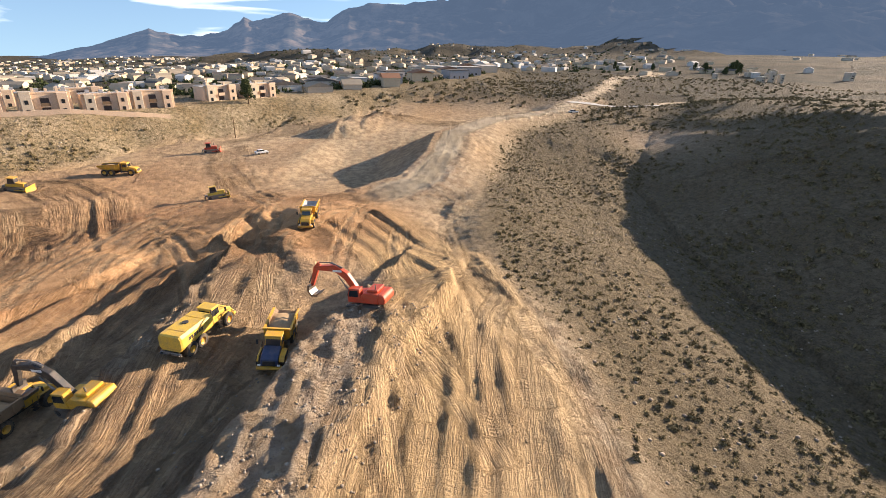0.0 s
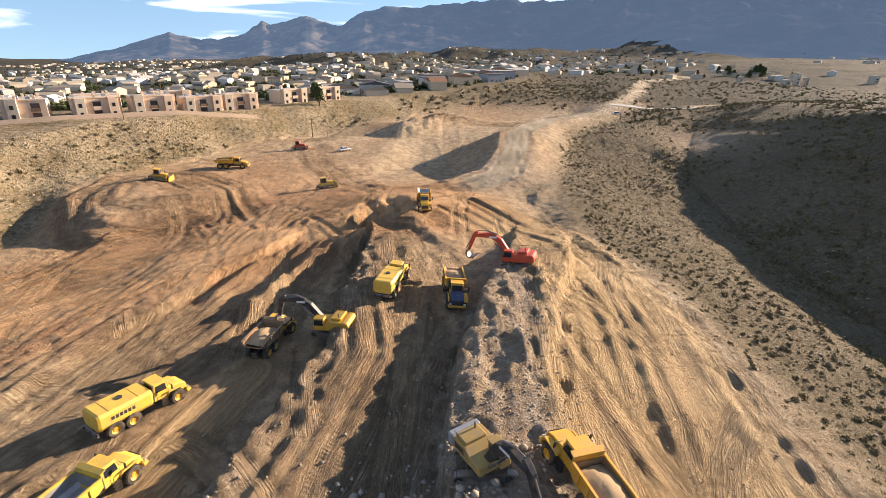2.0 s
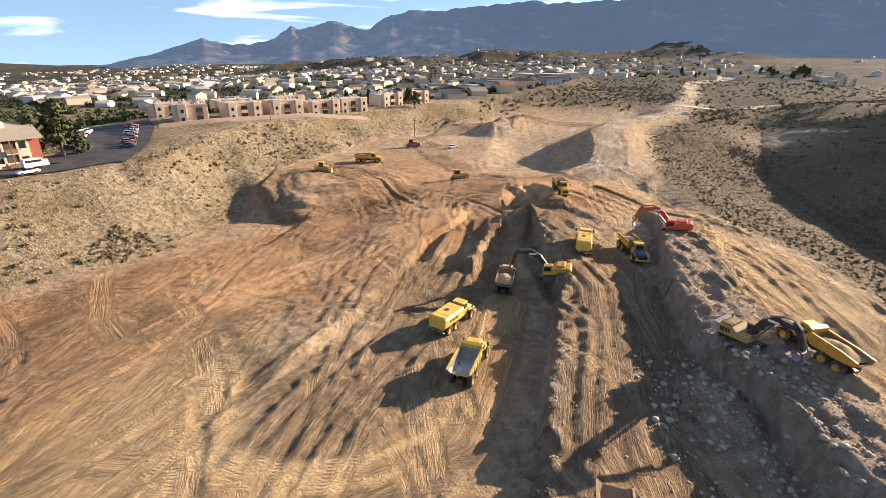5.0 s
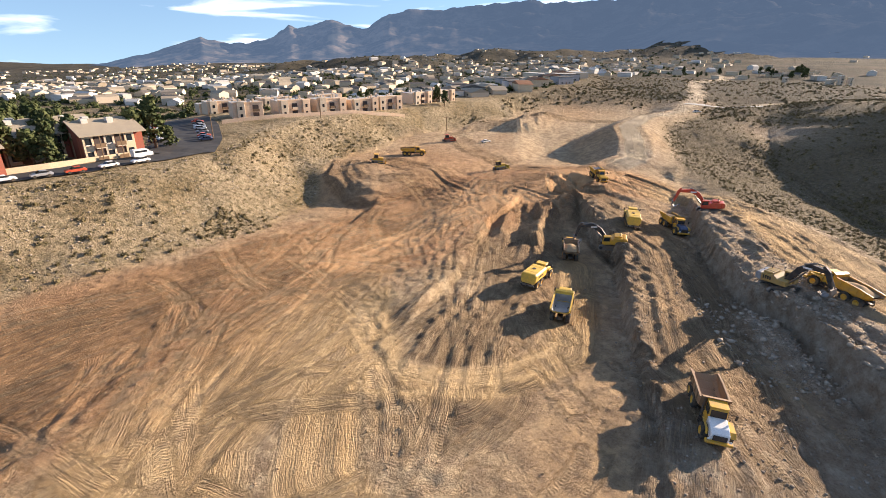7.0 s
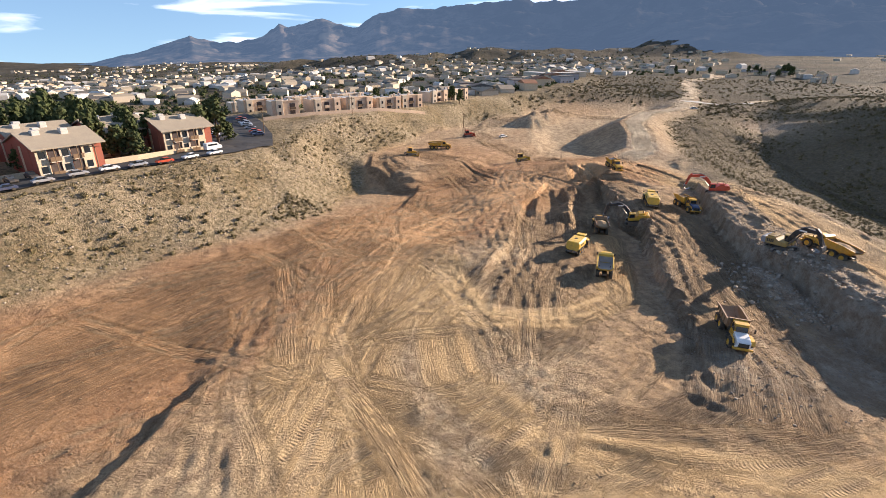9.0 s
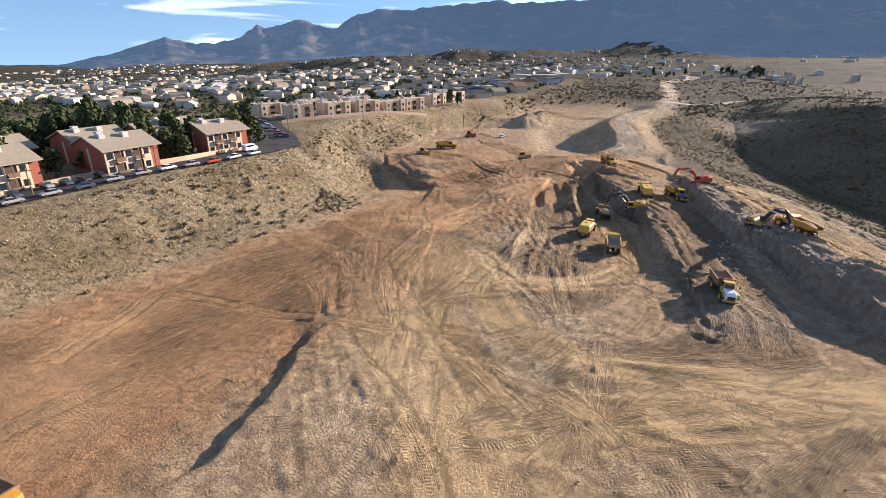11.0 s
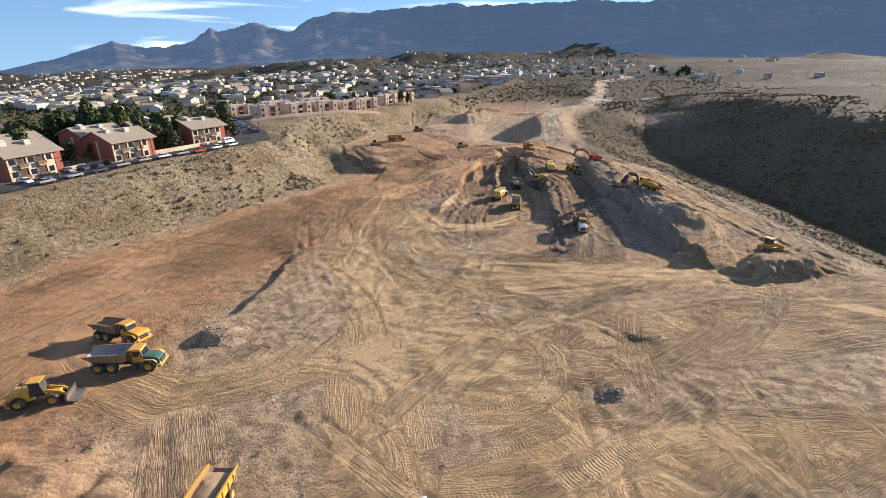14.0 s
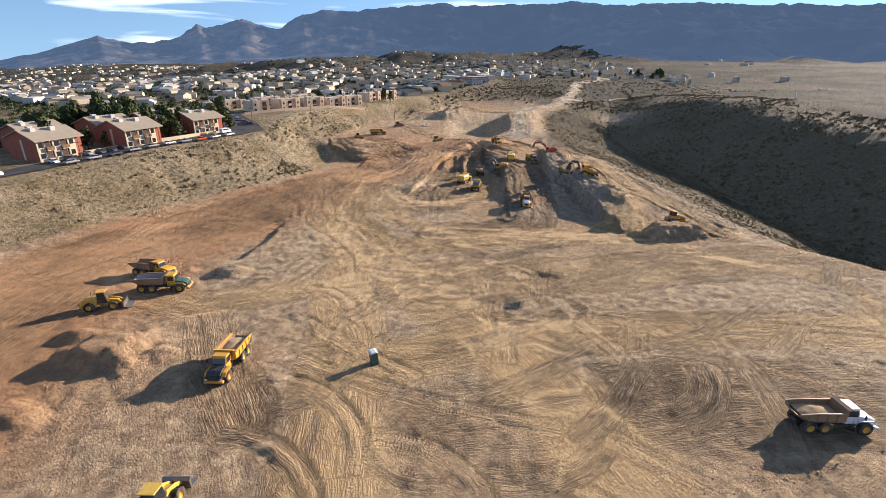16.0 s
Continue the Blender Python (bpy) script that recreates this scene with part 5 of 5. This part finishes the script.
ROW = [(-125, 111), (-113.5, 121), (-103, 130), (-93, 139), (-85, 147.5)]
for i, (x, y) in enumerate(ROW):
    settle(pueblo_unit(14.5 if i else 12.0, 6.3 + 0.35 * (i % 3), i), x - 3.5, y + 3.5, 41 if i else 35, 0.8)
for i, (x, y) in enumerate([(-75.5, 171), (-66, 183)]):
    settle(pueblo_unit(14.0, 6.4, 20 + i), x - 3, y + 2, 50, 0.8)
for i, (x, y) in enumerate([(-142, 128), (-128, 142), (-112, 156), (-155, 146)]):
    settle(pueblo_unit(15, 6.2, 30 + i), x - 3, y + 3, 41, 0.8)

# low walls along the street and under the stucco row
for line, mat, lab in (([(-152.5, 18), (-143.5, 31), (-136, 41.5), (-126.5, 58)], STUCCO, "low tan stucco wall along the street"), ([(-131, 102), (-119, 111), (-108, 120), (-97, 129), (-86, 139), (-80, 145)], PINK, "low pink-tan wall along the mesa edge")):
    t = thing("boundary_wall", lab, "wall")
    for a, b in zip(line, line[1:]):
        bm = bmesh.new()
        d = Vector((b[0] - a[0], b[1] - a[1], 0))
        n = Vector((-d.y, d.x, 0)).normalized() * 0.15
        va, vb = Vector((a[0] * PLAN, a[1] * PLAN, 0)), Vector((b[0] * PLAN, b[1] * PLAN, 0))
        za, zb = ground_z(*a), ground_z(*b)
        q = [bm.verts.new(p + Vector((0, 0, z))) for z_off in (-0.5, 1.5) for p, z in ((va - n, za + z_off), (vb - n, zb + z_off), (vb + n, zb + z_off), (va + n, za + z_off))]
        for f in ((0, 1, 2, 3), (4, 5, 6, 7), (0, 1, 5, 4), (1, 2, 6, 5), (2, 3, 7, 6), (3, 0, 4, 7)):
            bm.faces.new([q[i] for i in f])
        bmesh.ops.recalc_face_normals(bm, faces=bm.faces[:])
        part("wall_panel", bm, mat, t)


# ---- houses ----
def house(walls, roofing, w, d, h, flat, tag):
    t = thing("house", tag, "house", "houses in the town")
    part("wall", boxed((-w / 2, -d / 2, 0), (w / 2, d / 2, h)), walls, t)
    if flat:
        part("roof", boxed((-w / 2 - 0.2, -d / 2 - 0.2, h), (w / 2 + 0.2, d / 2 + 0.2, h + 0.5), 0.05), roofing, t)
    else:
        part("roof", prismed([(-w / 2 - 0.5, h - 0.1), (0, h + d * 0.22), (w / 2 + 0.5, h - 0.1)], -d / 2 - 0.5, d / 2 + 0.5), roofing, t)
    for x in (-w * 0.28, w * 0.22):
        part("window", boxed((x - 0.7, -d / 2 - 0.04, 1.0), (x + 0.7, -d / 2 - 0.005, 2.2)), GLASS, t, "dark window")
    part("side_window", boxed((w / 2 + 0.005, -0.8, 1.0), (w / 2 + 0.04, 0.8, 2.2)), GLASS, t, "dark window")
    part("door", boxed((-0.5, -d / 2 - 0.05, 0), (0.5, -d / 2 - 0.005, 2.1)), WOOD, t)
    return t


OFF_WHITE = worn("off_white_stucco", (0.62, 0.58, 0.52), 0.9, dirt=(0.4, 0.34, 0.27), amount=0.4, scale=0.4, spec=0.15)
HOUSES = [(CREAM, SHINGLE, 13, 10, 3.2, False, "cream stucco house with grey-tan gabled roof"), (OFF_WHITE, ROOF_WHITE, 14, 11, 3.6, True, "white stucco house with flat white roof"),
          (STUCCO, TILE, 15, 10, 5.6, False, "two-storey tan house with brown tiled roof"), (BRICK, SHINGLE, 13, 9, 3.0, False, "low red brick house with grey-tan roof"),
          (GREY, ROOF_DARK, 16, 12, 6.0, True, "grey two-storey house with dark flat roof"), (OFF_WHITE, ROOF_DARK, 18, 9, 4.0, False, "white house with dark gabled roof"), (CREAM, ROOF_WHITE, 26, 14, 5.5, True, "long cream building with white flat roof")]
rnd = random.Random(11)
protos = [house(*spec) for spec in HOUSES]
for ob in protos:
    ob.scale = (0.82, 0.82, 0.9)
spots = []
tries = 0
while len(spots) < 230 and tries < 9000:
    tries += 1
    if len(spots) < 38:
        u = rnd.random()
        x, y = -52 + 120 * u + rnd.uniform(-34, 0), 200 + 190 * u + rnd.uniform(0, 40)
    else:
        dist, ang = 140 * math.exp(rnd.random() * 1.75), radians(rnd.uniform(-62, 14))
        x, y = dist * math.sin(ang) - 60, dist * math.cos(ang)
    d_here, _, _ = line_field(np.array(x), np.array(y), MESA)
    if float(d_here) < 10 or (y < 175 and float(d_here) < 62):
        continue
    if any(abs(x - a) < 13 and abs(y - b) < 13 for a, b in spots):
        continue
    spots.append((x, y))
for i, (x, y) in enumerate(spots):
    m = Matrix.Translation((x * PLAN, y * PLAN, ground_z(x, y) - 0.4)) @ Matrix.Rotation(radians(rnd.choice((20, 35, 110, 125, 200, 215)) + rnd.uniform(-6, 6)), 4, "Z")
    k = i % len(protos) if i < len(protos) else rnd.choice((0, 0, 1, 2, 2, 3, 3, 3, 4, 4, 5, 6))
    if i < len(protos):
        protos[k].matrix_basis = m
    else:
        copy_thing(protos[k], m)

# the rest of the town, far off
def far_town(name, material, roofing, count, seed, label):
    r = random.Random(seed)
    verts, faces, mats = [], [], []
    made = 0
    while made < count:
        dist, ang = 700 * math.exp(r.random() * 1.25), radians(r.uniform(-64, 40))
        if r.random() < 0.35:
            dist = r.uniform(330, 800)
        x, y = dist * math.sin(ang) - 30, dist * math.cos(ang)
        if y < 260 or (x > 40 and y < 440) or (math.degrees(ang) > 16 and r.random() < 0.6):
            continue
        if vnoise(np.array(x / 150.0 + 50), np.array(y / 150.0 + 80)) < 0.36:
            continue
        w, d, h = r.uniform(8, 18), r.uniform(7, 12), r.uniform(2.6, 5.5)
        a, z = r.uniform(0, 3.14), ground_z(x, y) - 1
        c, s = math.cos(a), math.sin(a)
        o = len(verts)
        ring = [(-w / 2, -d / 2), (w / 2, -d / 2), (w / 2, d / 2), (-w / 2, d / 2)]
        for zz in (z, z + h + 1):
            verts += [(x * PLAN + px * c - py * s, y * PLAN + px * s + py * c, zz) for px, py in ring]
        rise = r.choice((0.2, 1.6, 2.2))
        verts += [(x * PLAN + px * c, y * PLAN + px * s, z + h + 1 + rise) for px in (-w / 2, w / 2)]
        faces += [(o, o + 1, o + 5, o + 4), (o + 1, o + 2, o + 6, o + 9, o + 5), (o + 2, o + 3, o + 7, o + 6), (o + 3, o, o + 4, o + 8, o + 7), (o + 4, o + 5, o + 9, o + 8), (o + 6, o + 7, o + 8, o + 9)]
        mats += [0, 0, 0, 0, 1, 1]
        made += 1
    me = bpy.data.meshes.new(name)
    me.from_pydata(verts, [], faces)
    me.materials.append(material)
    me.materials.append(roofing)
    me.polygons.foreach_set("material_index", mats)
    return tagged(new(name, me), label, "houses", kind="stuff")


far_town("distant_houses", CREAM, SHINGLE, 640, 3, "far cream houses with tan roofs scattered over the plain")
far_town("distant_white_houses", OFF_WHITE, ROOF_WHITE, 330, 4, "far white buildings scattered over the plain")
far_town("distant_brick_houses", STUCCO, ROOF_DARK, 600, 5, "far tan houses with dark roofs scattered over the plain")


# ---- trees ----
def tree(label, tall, wide, seed, name="pine_tree", mat=PINE, clumps=70):
    r = random.Random(seed)
    t = thing(name, label, "tree", "trees among the apartments")
    bm = rod(bmesh.new(), (0, 0, -0.4), (0.1, 0.05, tall * 0.55), tall * 0.03, tall * 0.015, 7)
    for i in range(6):
        a, z = r.uniform(0, 6.28), tall * r.uniform(0.22, 0.6)
        rod(bm, (0.05, 0.03, z), (wide * 0.33 * math.cos(a), wide * 0.33 * math.sin(a), z + tall * 0.14), tall * 0.012, tall * 0.005, 5)
    part("trunk", bm, BARK, t)
    verts, faces = [], []
    for i in range(clumps):
        u = r.random() ** 0.8
        z = tall * (0.2 + 0.8 * u)
        rad = wide / 2 * (1.08 - u) ** 0.6 * r.uniform(0.35, 1.0)
        a = r.uniform(0, 6.28)
        c = Vector((rad * math.cos(a), rad * math.sin(a), z))
        size = wide * r.uniform(0.10, 0.19)
        for k in range(13):
            d = Vector((r.gauss(0, 1), r.gauss(0, 1), r.gauss(0, 0.7))).normalized()
            p = c + d * size * r.uniform(0.3, 1.0)
            e1 = Vector((r.gauss(0, 1), r.gauss(0, 1), r.gauss(0, 1))).normalized() * size * 0.55
            e2 = d.cross(e1).normalized() * size * 0.4
            o = len(verts)
            verts += [p - e1, p + e2, p + e1 + d * size * 0.2, p - e2]
            faces.append((o, o + 1, o + 2, o + 3))
    me = bpy.data.meshes.new("crown")
    me.from_pydata(verts, [], faces)
    me.materials.append(mat)
    ob = new("crown", me)
    ob.parent = t
    return t


TREES = [tree("dark green pine tree with a broad ragged crown", 9, 6.5, 1), tree("tall dark green pine tree", 11, 6.0, 2), tree("bushy olive-green pine tree", 7, 6.2, 3)]
spots = [(-141.5, 44), (-140, 47), (-137.5, 44), (-131, 61), (-129, 65), (-127.5, 68), (-139, 52.5), (-144.5, 41.5), (-152, 30), (-155, 24), (-166, 24)]
for i in range(64):
    u = i / 64
    spots.append((-152 - 62 * u + rnd.uniform(-9, 9), 62 + 18 * u + rnd.uniform(-16, 18)))
for i in range(20):
    spots.append((rnd.uniform(-215, -160), rnd.uniform(30, 60)))
for i in range(26):
    spots.append((rnd.uniform(-190, -60), rnd.uniform(165, 330)))
for i in range(14):
    spots.append((rnd.uniform(150, 330), rnd.uniform(430, 560)))
spots += [(266, 492), (272, 496), (259, 488), (243, 486), (238, 484)]
for i, (x, y) in enumerate(spots):
    sc = rnd.uniform(0.9, 1.55) * (1.0 if y < 160 or 230 < x < 280 else 0.6)
    m = Matrix.Translation((x * PLAN, y * PLAN, ground_z(x, y))) @ Matrix.Rotation(rnd.uniform(0, 6.28), 4, "Z")
    if i < 3:
        TREES[i].matrix_basis = m
    else:
        c = copy_thing(TREES[i % 3], m)
        c.scale = (sc, sc, sc * rnd.uniform(0.85, 1.1))


# ---- parked cars ----
def car(name, paint, label, van=False):
    t = thing(name, label, "car" if not van else "van", "parked cars")
    if van:
        part("body", prismed([(-2.6, 0.45), (-2.6, 2.15), (-2.4, 2.3), (1.2, 2.3), (1.7, 1.6), (2.5, 1.35), (2.6, 0.45)], -0.95, 0.95, 0.07), paint, t)
        cabin = part("windscreen", prismed([(1.25, 2.2), (1.73, 1.62), (1.77, 1.62), (1.29, 2.2)], -0.85, 0.85), GLASS, t)
        for s in (-1, 1):
            part("side_window", boxed((-2.2, s * 0.957 - 0.01, 1.5), (1.1, s * 0.957 + 0.01, 2.05)), GLASS, t)
    else:
        part("body", prismed([(-2.2, 0.35), (-2.25, 0.85), (-1.6, 0.98), (1.0, 0.95), (2.1, 0.8), (2.2, 0.35)], -0.88, 0.88, 0.08), paint, t)
        part("cabin", prismed([(-1.7, 0.95), (-1.1, 1.42), (0.3, 1.42), (1.0, 0.95)], -0.74, 0.74, 0.06), GLASS, t, "dark car windows")
        part("roof", prismed([(-1.15, 1.425), (-1.05, 1.47), (0.25, 1.47), (0.35, 1.425)], -0.7, 0.7, 0.02), paint, t)
    for x in (-1.35, 1.4):
        for s in (-1, 1):
            part("wheel", rod(bmesh.new(), (x, s * 0.72, 0.32), (x, s * 0.92, 0.32), 0.32, n=12), TYRE, t)
    return t


SILVER = worn("silver_paint", (0.5, 0.51, 0.53), 0.3, 0.4, amount=0.15)
CARS = [car("car", WHITE, "white parked sedan on asphalt"), car("car", BLACK, "black parked sedan on asphalt"), car("car", SILVER, "silver parked sedan on asphalt"), car("car", RED, "red parked car on asphalt"),
        car("car", NAVY, "dark blue parked car on asphalt"), car("van", WHITE, "white parked van by the street", True), car("car", GREY, "grey parked car on asphalt")]
park = []
edge = [(-174, -36), (-158.5, -6), (-146.5, 14.5), (-137, 28.5), (-127.5, 41), (-118.5, 57)]
for a, b in zip(edge, edge[1:]):
    ln = math.hypot(b[0] - a[0], b[1] - a[1])
    n = int(ln / 4.9)
    for i in range(n):
        u = (i + 0.5) / n
        if rnd.random() < 0.85:
            ang = math.degrees(math.atan2(b[1] - a[1], b[0] - a[0]))
            park.append((a[0] + (b[0] - a[0]) * u + 1.2, a[1] + (b[1] - a[1]) * u - 0.8, ang + rnd.choice((0, 180))))
for i in range(12):
    u = i / 12
    for side in (-6, 4.5):
        if rnd.random() < 0.8:
            park.append((-127 - 17 * u + side, 74 + 27 * u + side * 0.45, 28 + rnd.choice((0, 180))))
for i, (x, y) in enumerate([(-150.5, 24), (-152.5, 21.5), (-154.5, 19), (-149, 27), (-156, 13), (-158, 9.5)]):
    park.append((x + 3.5, y - 3, -30))
for i, (x, y, a) in enumerate(park):
    m = Matrix.Translation((x * PLAN, y * PLAN, ground_z(x, y) + 0.38)) @ Matrix.Rotation(radians(a), 4, "Z")
    k = i if i < len(CARS) else rnd.choice((0, 0, 1, 1, 2, 2, 3, 4, 4, 6))
    if i < len(CARS):
        CARS[k].matrix_basis = m
    else:
        copy_thing(CARS[k], m)
van = copy_thing(CARS[5], Matrix.Translation((-124.5 * PLAN, 53 * PLAN, ground_z(-124.5, 53) + 0.38)) @ Matrix.Rotation(radians(60), 4, "Z"))
settle(car("pickup_truck", WHITE, "white pickup parked on the haul road"), -48.5, 128.7, 40, 0.0)
settle(car("pickup_truck", WHITE, "white pickup beside the far haul road"), 46, 184, 10, 0.0)


def pole(x, y, tall, arms=True):
    t = thing("utility_pole", "weathered wooden utility pole on the mesa", "utility pole", "utility poles")
    part("shaft", rod(bmesh.new(), (0, 0, -0.5), (0, 0, tall), 0.17, 0.11, 8), WOOD, t)
    if arms:
        part("crossarm", boxed((-1.2, -0.07, tall - 0.9), (1.2, 0.07, tall - 0.72)), WOOD, t)
    settle(t, x, y, 30, 0.0)


for x, y, h in ((-121.5, 78, 9), (-64, 150, 8), (-138, 32, 7), (-150, 11, 7), (-104, 116, 8), (-176, 92, 10), (-128, 176, 11), (-96, 205, 11)):
    pole(x, y, h)

# blocks and silos on the far ridge
for x, y, h, w in ((248, 400, 10, 4), (254, 398, 8, 4), (242, 403, 5, 6), (330, 430, 8, 7), (390, 430, 6, 9), (215, 420, 5, 4)):
    t = thing("far_building", "pale plain block building on the far ridge", "building", "buildings on the far ridge")
    part("wall", boxed((-w / 2, -w / 2, 0), (w / 2, w / 2, h), 0.1), CREAM, t)
    part("roof", boxed((-w / 2 - 0.2, -w / 2 - 0.2, h), (w / 2 + 0.2, w / 2 + 0.2, h + 0.5)), ROOF_WHITE, t)
    for k in range(2):
        part("window", boxed((-w * 0.3, -w / 2 - 0.04, h * (0.3 + 0.3 * k)), (w * 0.3, -w / 2 - 0.005, h * (0.42 + 0.3 * k))), GLASS, t)
    settle(t, x, y, 20, 0.3)

# pale liner and basin edge by the far road
strip("trim", [(49, 206), (60, 208), (72, 209), (88, 210)], 2.0, 0.3, ROOF_WHITE, "white liner strip along a graded basin", "liner")


# ---- scrub, stones and rubble ----
def scatter(name, material, label, category, shape, places):
    """Many small clumps in one mesh; shape gives the verts and faces of one."""
    verts, faces, o = [], [], 0
    for x, y, size, spin, k in places:
        v, f = shape[k % len(shape)]
        c, s = math.cos(spin) * size, math.sin(spin) * size
        co = np.empty_like(v)
        co[:, 0], co[:, 1] = x * PLAN + v[:, 0] * c - v[:, 1] * s, y * PLAN + v[:, 0] * s + v[:, 1] * c
        co[:, 2] = ground_z(x, y) + v[:, 2] * size
        verts.append(co)
        faces.append(f + o)
        o += len(v)
    verts, faces = np.concatenate(verts), np.concatenate(faces)
    n = faces.shape[1]
    me = bpy.data.meshes.new(name)
    me.vertices.add(len(verts))
    me.vertices.foreach_set("co", verts.reshape(-1).astype(np.float32))
    me.loops.add(faces.size)
    me.loops.foreach_set("vertex_index", faces.reshape(-1).astype(np.int32))
    me.polygons.add(len(faces))
    me.polygons.foreach_set("loop_start", np.arange(0, faces.size, n, dtype=np.int32))
    me.update(calc_edges=True)
    me.materials.append(material)
    return tagged(new(name, me), label, category, kind="stuff")


def bush_shape(seed, blades):
    r = random.Random(seed)
    v, f = [], []
    for i in range(blades):
        d = Vector((r.gauss(0, 1), r.gauss(0, 1), abs(r.gauss(0, 0.8)))).normalized()
        p = Vector((d.x * 0.42, d.y * 0.42, d.z * 0.5)) * r.uniform(0.35, 1.0)
        e1 = Vector((r.gauss(0, 1), r.gauss(0, 1), r.gauss(0, 1))).normalized() * 0.22
        e2 = d.cross(e1).normalized() * 0.17
        o = len(v)
        v += [p - e1, p + e2, p + e1 + d * 0.1]
        f.append((o, o + 1, o + 2))
    return np.array([tuple(p) for p in v]), np.array(f)


def rock_shape(seed):
    r = random.Random(seed)
    bm = bmesh.new()
    bmesh.ops.create_icosphere(bm, subdivisions=1, radius=0.5)
    for p in bm.verts:
        p.co *= r.uniform(0.7, 1.25)
        p.co.z = p.co.z * 0.7 + 0.12
    v = np.array([tuple(p.co) for p in bm.verts])
    f = np.array([[p.index for p in fc.verts] for fc in bm.faces])
    bm.free()
    return v, f


def sow(count, seed, x0, x1, y0, y1, keep, lo, hi):
    r = np.random.RandomState(seed)
    x, y = r.uniform(x0, x1, count * 4), r.uniform(y0, y1, count * 4)
    w = keep(x, y)
    ok = r.rand(count * 4) < w
    x, y = x[ok][:count], y[ok][:count]
    return [(float(a), float(b), float(lo + (hi - lo) * r.rand() ** 2.2), float(r.rand() * 6.28), int(r.randint(8))) for a, b in zip(x, y)]


def on_scrub(x, y):
    i, j = np.clip(np.searchsorted(GX, x), 0, len(GX) - 1), np.clip(np.searchsorted(GY, y), 0, len(GY) - 1)
    return np.clip(W_SCRUB[i, j] - 0.3, 0, 1) * (D_MESA[i, j] < -0.5)


def on_dirt(x, y):
    i, j = np.clip(np.searchsorted(GX, x), 0, len(GX) - 1), np.clip(np.searchsorted(GY, y), 0, len(GY) - 1)
    return np.clip(0.8 - W_SCRUB[i, j], 0, 1) * (0.15 + np.clip(1.5 * vnoise(x / 6.0, y / 6.0) - 0.6, 0, 1)) * (1 - 0.85 * heavy[i, j])


def on_faces(x, y):
    i, j = np.clip(np.searchsorted(GX, x), 0, len(GX) - 1), np.clip(np.searchsorted(GY, y), 0, len(GY) - 1)
    return grey[i, j]


patchy = lambda x, y: on_scrub(x, y) * np.clip(2.2 * vnoise(x / 16.0 + 9, y / 16.0) - 0.45, 0.12, 1)
bushes = [bush_shape(i, 34) for i in range(8)]
tufts = [bush_shape(20 + i, 12) for i in range(8)]
rocks = [rock_shape(i) for i in range(8)]
scatter("scrub_bushes", BUSH, "low dry olive scrub bushes on the slopes", "scrub", bushes, sow(2600, 1, -150, -40, -60, 175, patchy, 0.5, 1.8) + sow(170, 15, -104, -94, 33, 45, on_scrub, 0.5, 1.5) + sow(900, 16, -40, 70, 170, 330, on_scrub, 0.8, 3.0) + sow(1500, 17, 40, 260, 190, 420, on_scrub, 0.9, 3.2) + sow(4200, 2, 8, 52, -80, 200, patchy, 0.3, 1.3) + sow(6500, 14, 45, 135, -80, 215, patchy, 0.5, 2.3))
scatter("straw_tufts", STRAW, "small yellow dry grass tufts on the slopes", "dry grass", tufts, sow(7000, 3, -150, -40, -60, 175, on_scrub, 0.3, 1.1) + sow(12000, 4, 8, 95, -80, 180, on_scrub, 0.3, 1.0))
scatter("slope_stones", STONE, "pale stones scattered over the slopes", "stones", rocks, sow(3200, 5, -150, -60, -60, 120, on_scrub, 0.15, 0.75) + sow(1500, 6, 10, 60, -60, 100, on_scrub, 0.15, 0.6))
scatter("clods", SOIL, "loose clods of tan earth beside the wheel tracks", "clods", rocks, sow(13000, 7, -112, 24, -106, 96, on_dirt, 0.07, 0.34))
scatter("rubble", GREY_STONE, "grey broken rock under the terrace walls", "rubble", rocks, sow(3600, 8, -38, 4, -30, 46, on_faces, 0.08, 0.42) + sow(500, 9, -24, -9, -8, 13, on_faces, 0.25, 1.0) + sow(120, 10, -49, -43, -70, -66, on_dirt, 0.12, 0.6) + sow(40, 11, -40, -36, -58.5, -55.5, on_dirt, 0.3, 0.9) + sow(160, 12, -96, -90, -56, -50, on_dirt, 0.12, 0.6))


def town_green(count, seed):
    r = random.Random(seed)
    out = []
    while len(out) < count:
        dist, ang = 150 * math.exp(r.random() ** 0.8 * 2.6), radians(r.uniform(-64, 24))
        x, y = dist * math.sin(ang) - 60, dist * math.cos(ang)
        d_here, _, _ = line_field(np.array(x), np.array(y), MESA)
        if (float(d_here) < 8 and (y < 470 or x < 0)) or (y < 170 and float(d_here) < 30):
            continue
        out.append((x, y, r.uniform(3.0, 7.5), r.uniform(0, 6.28), r.randint(0, 7)))
    return out


scatter("town_trees", PINE, "dark green trees and hedges scattered through the far town", "trees", bushes, town_green(5600, 6))
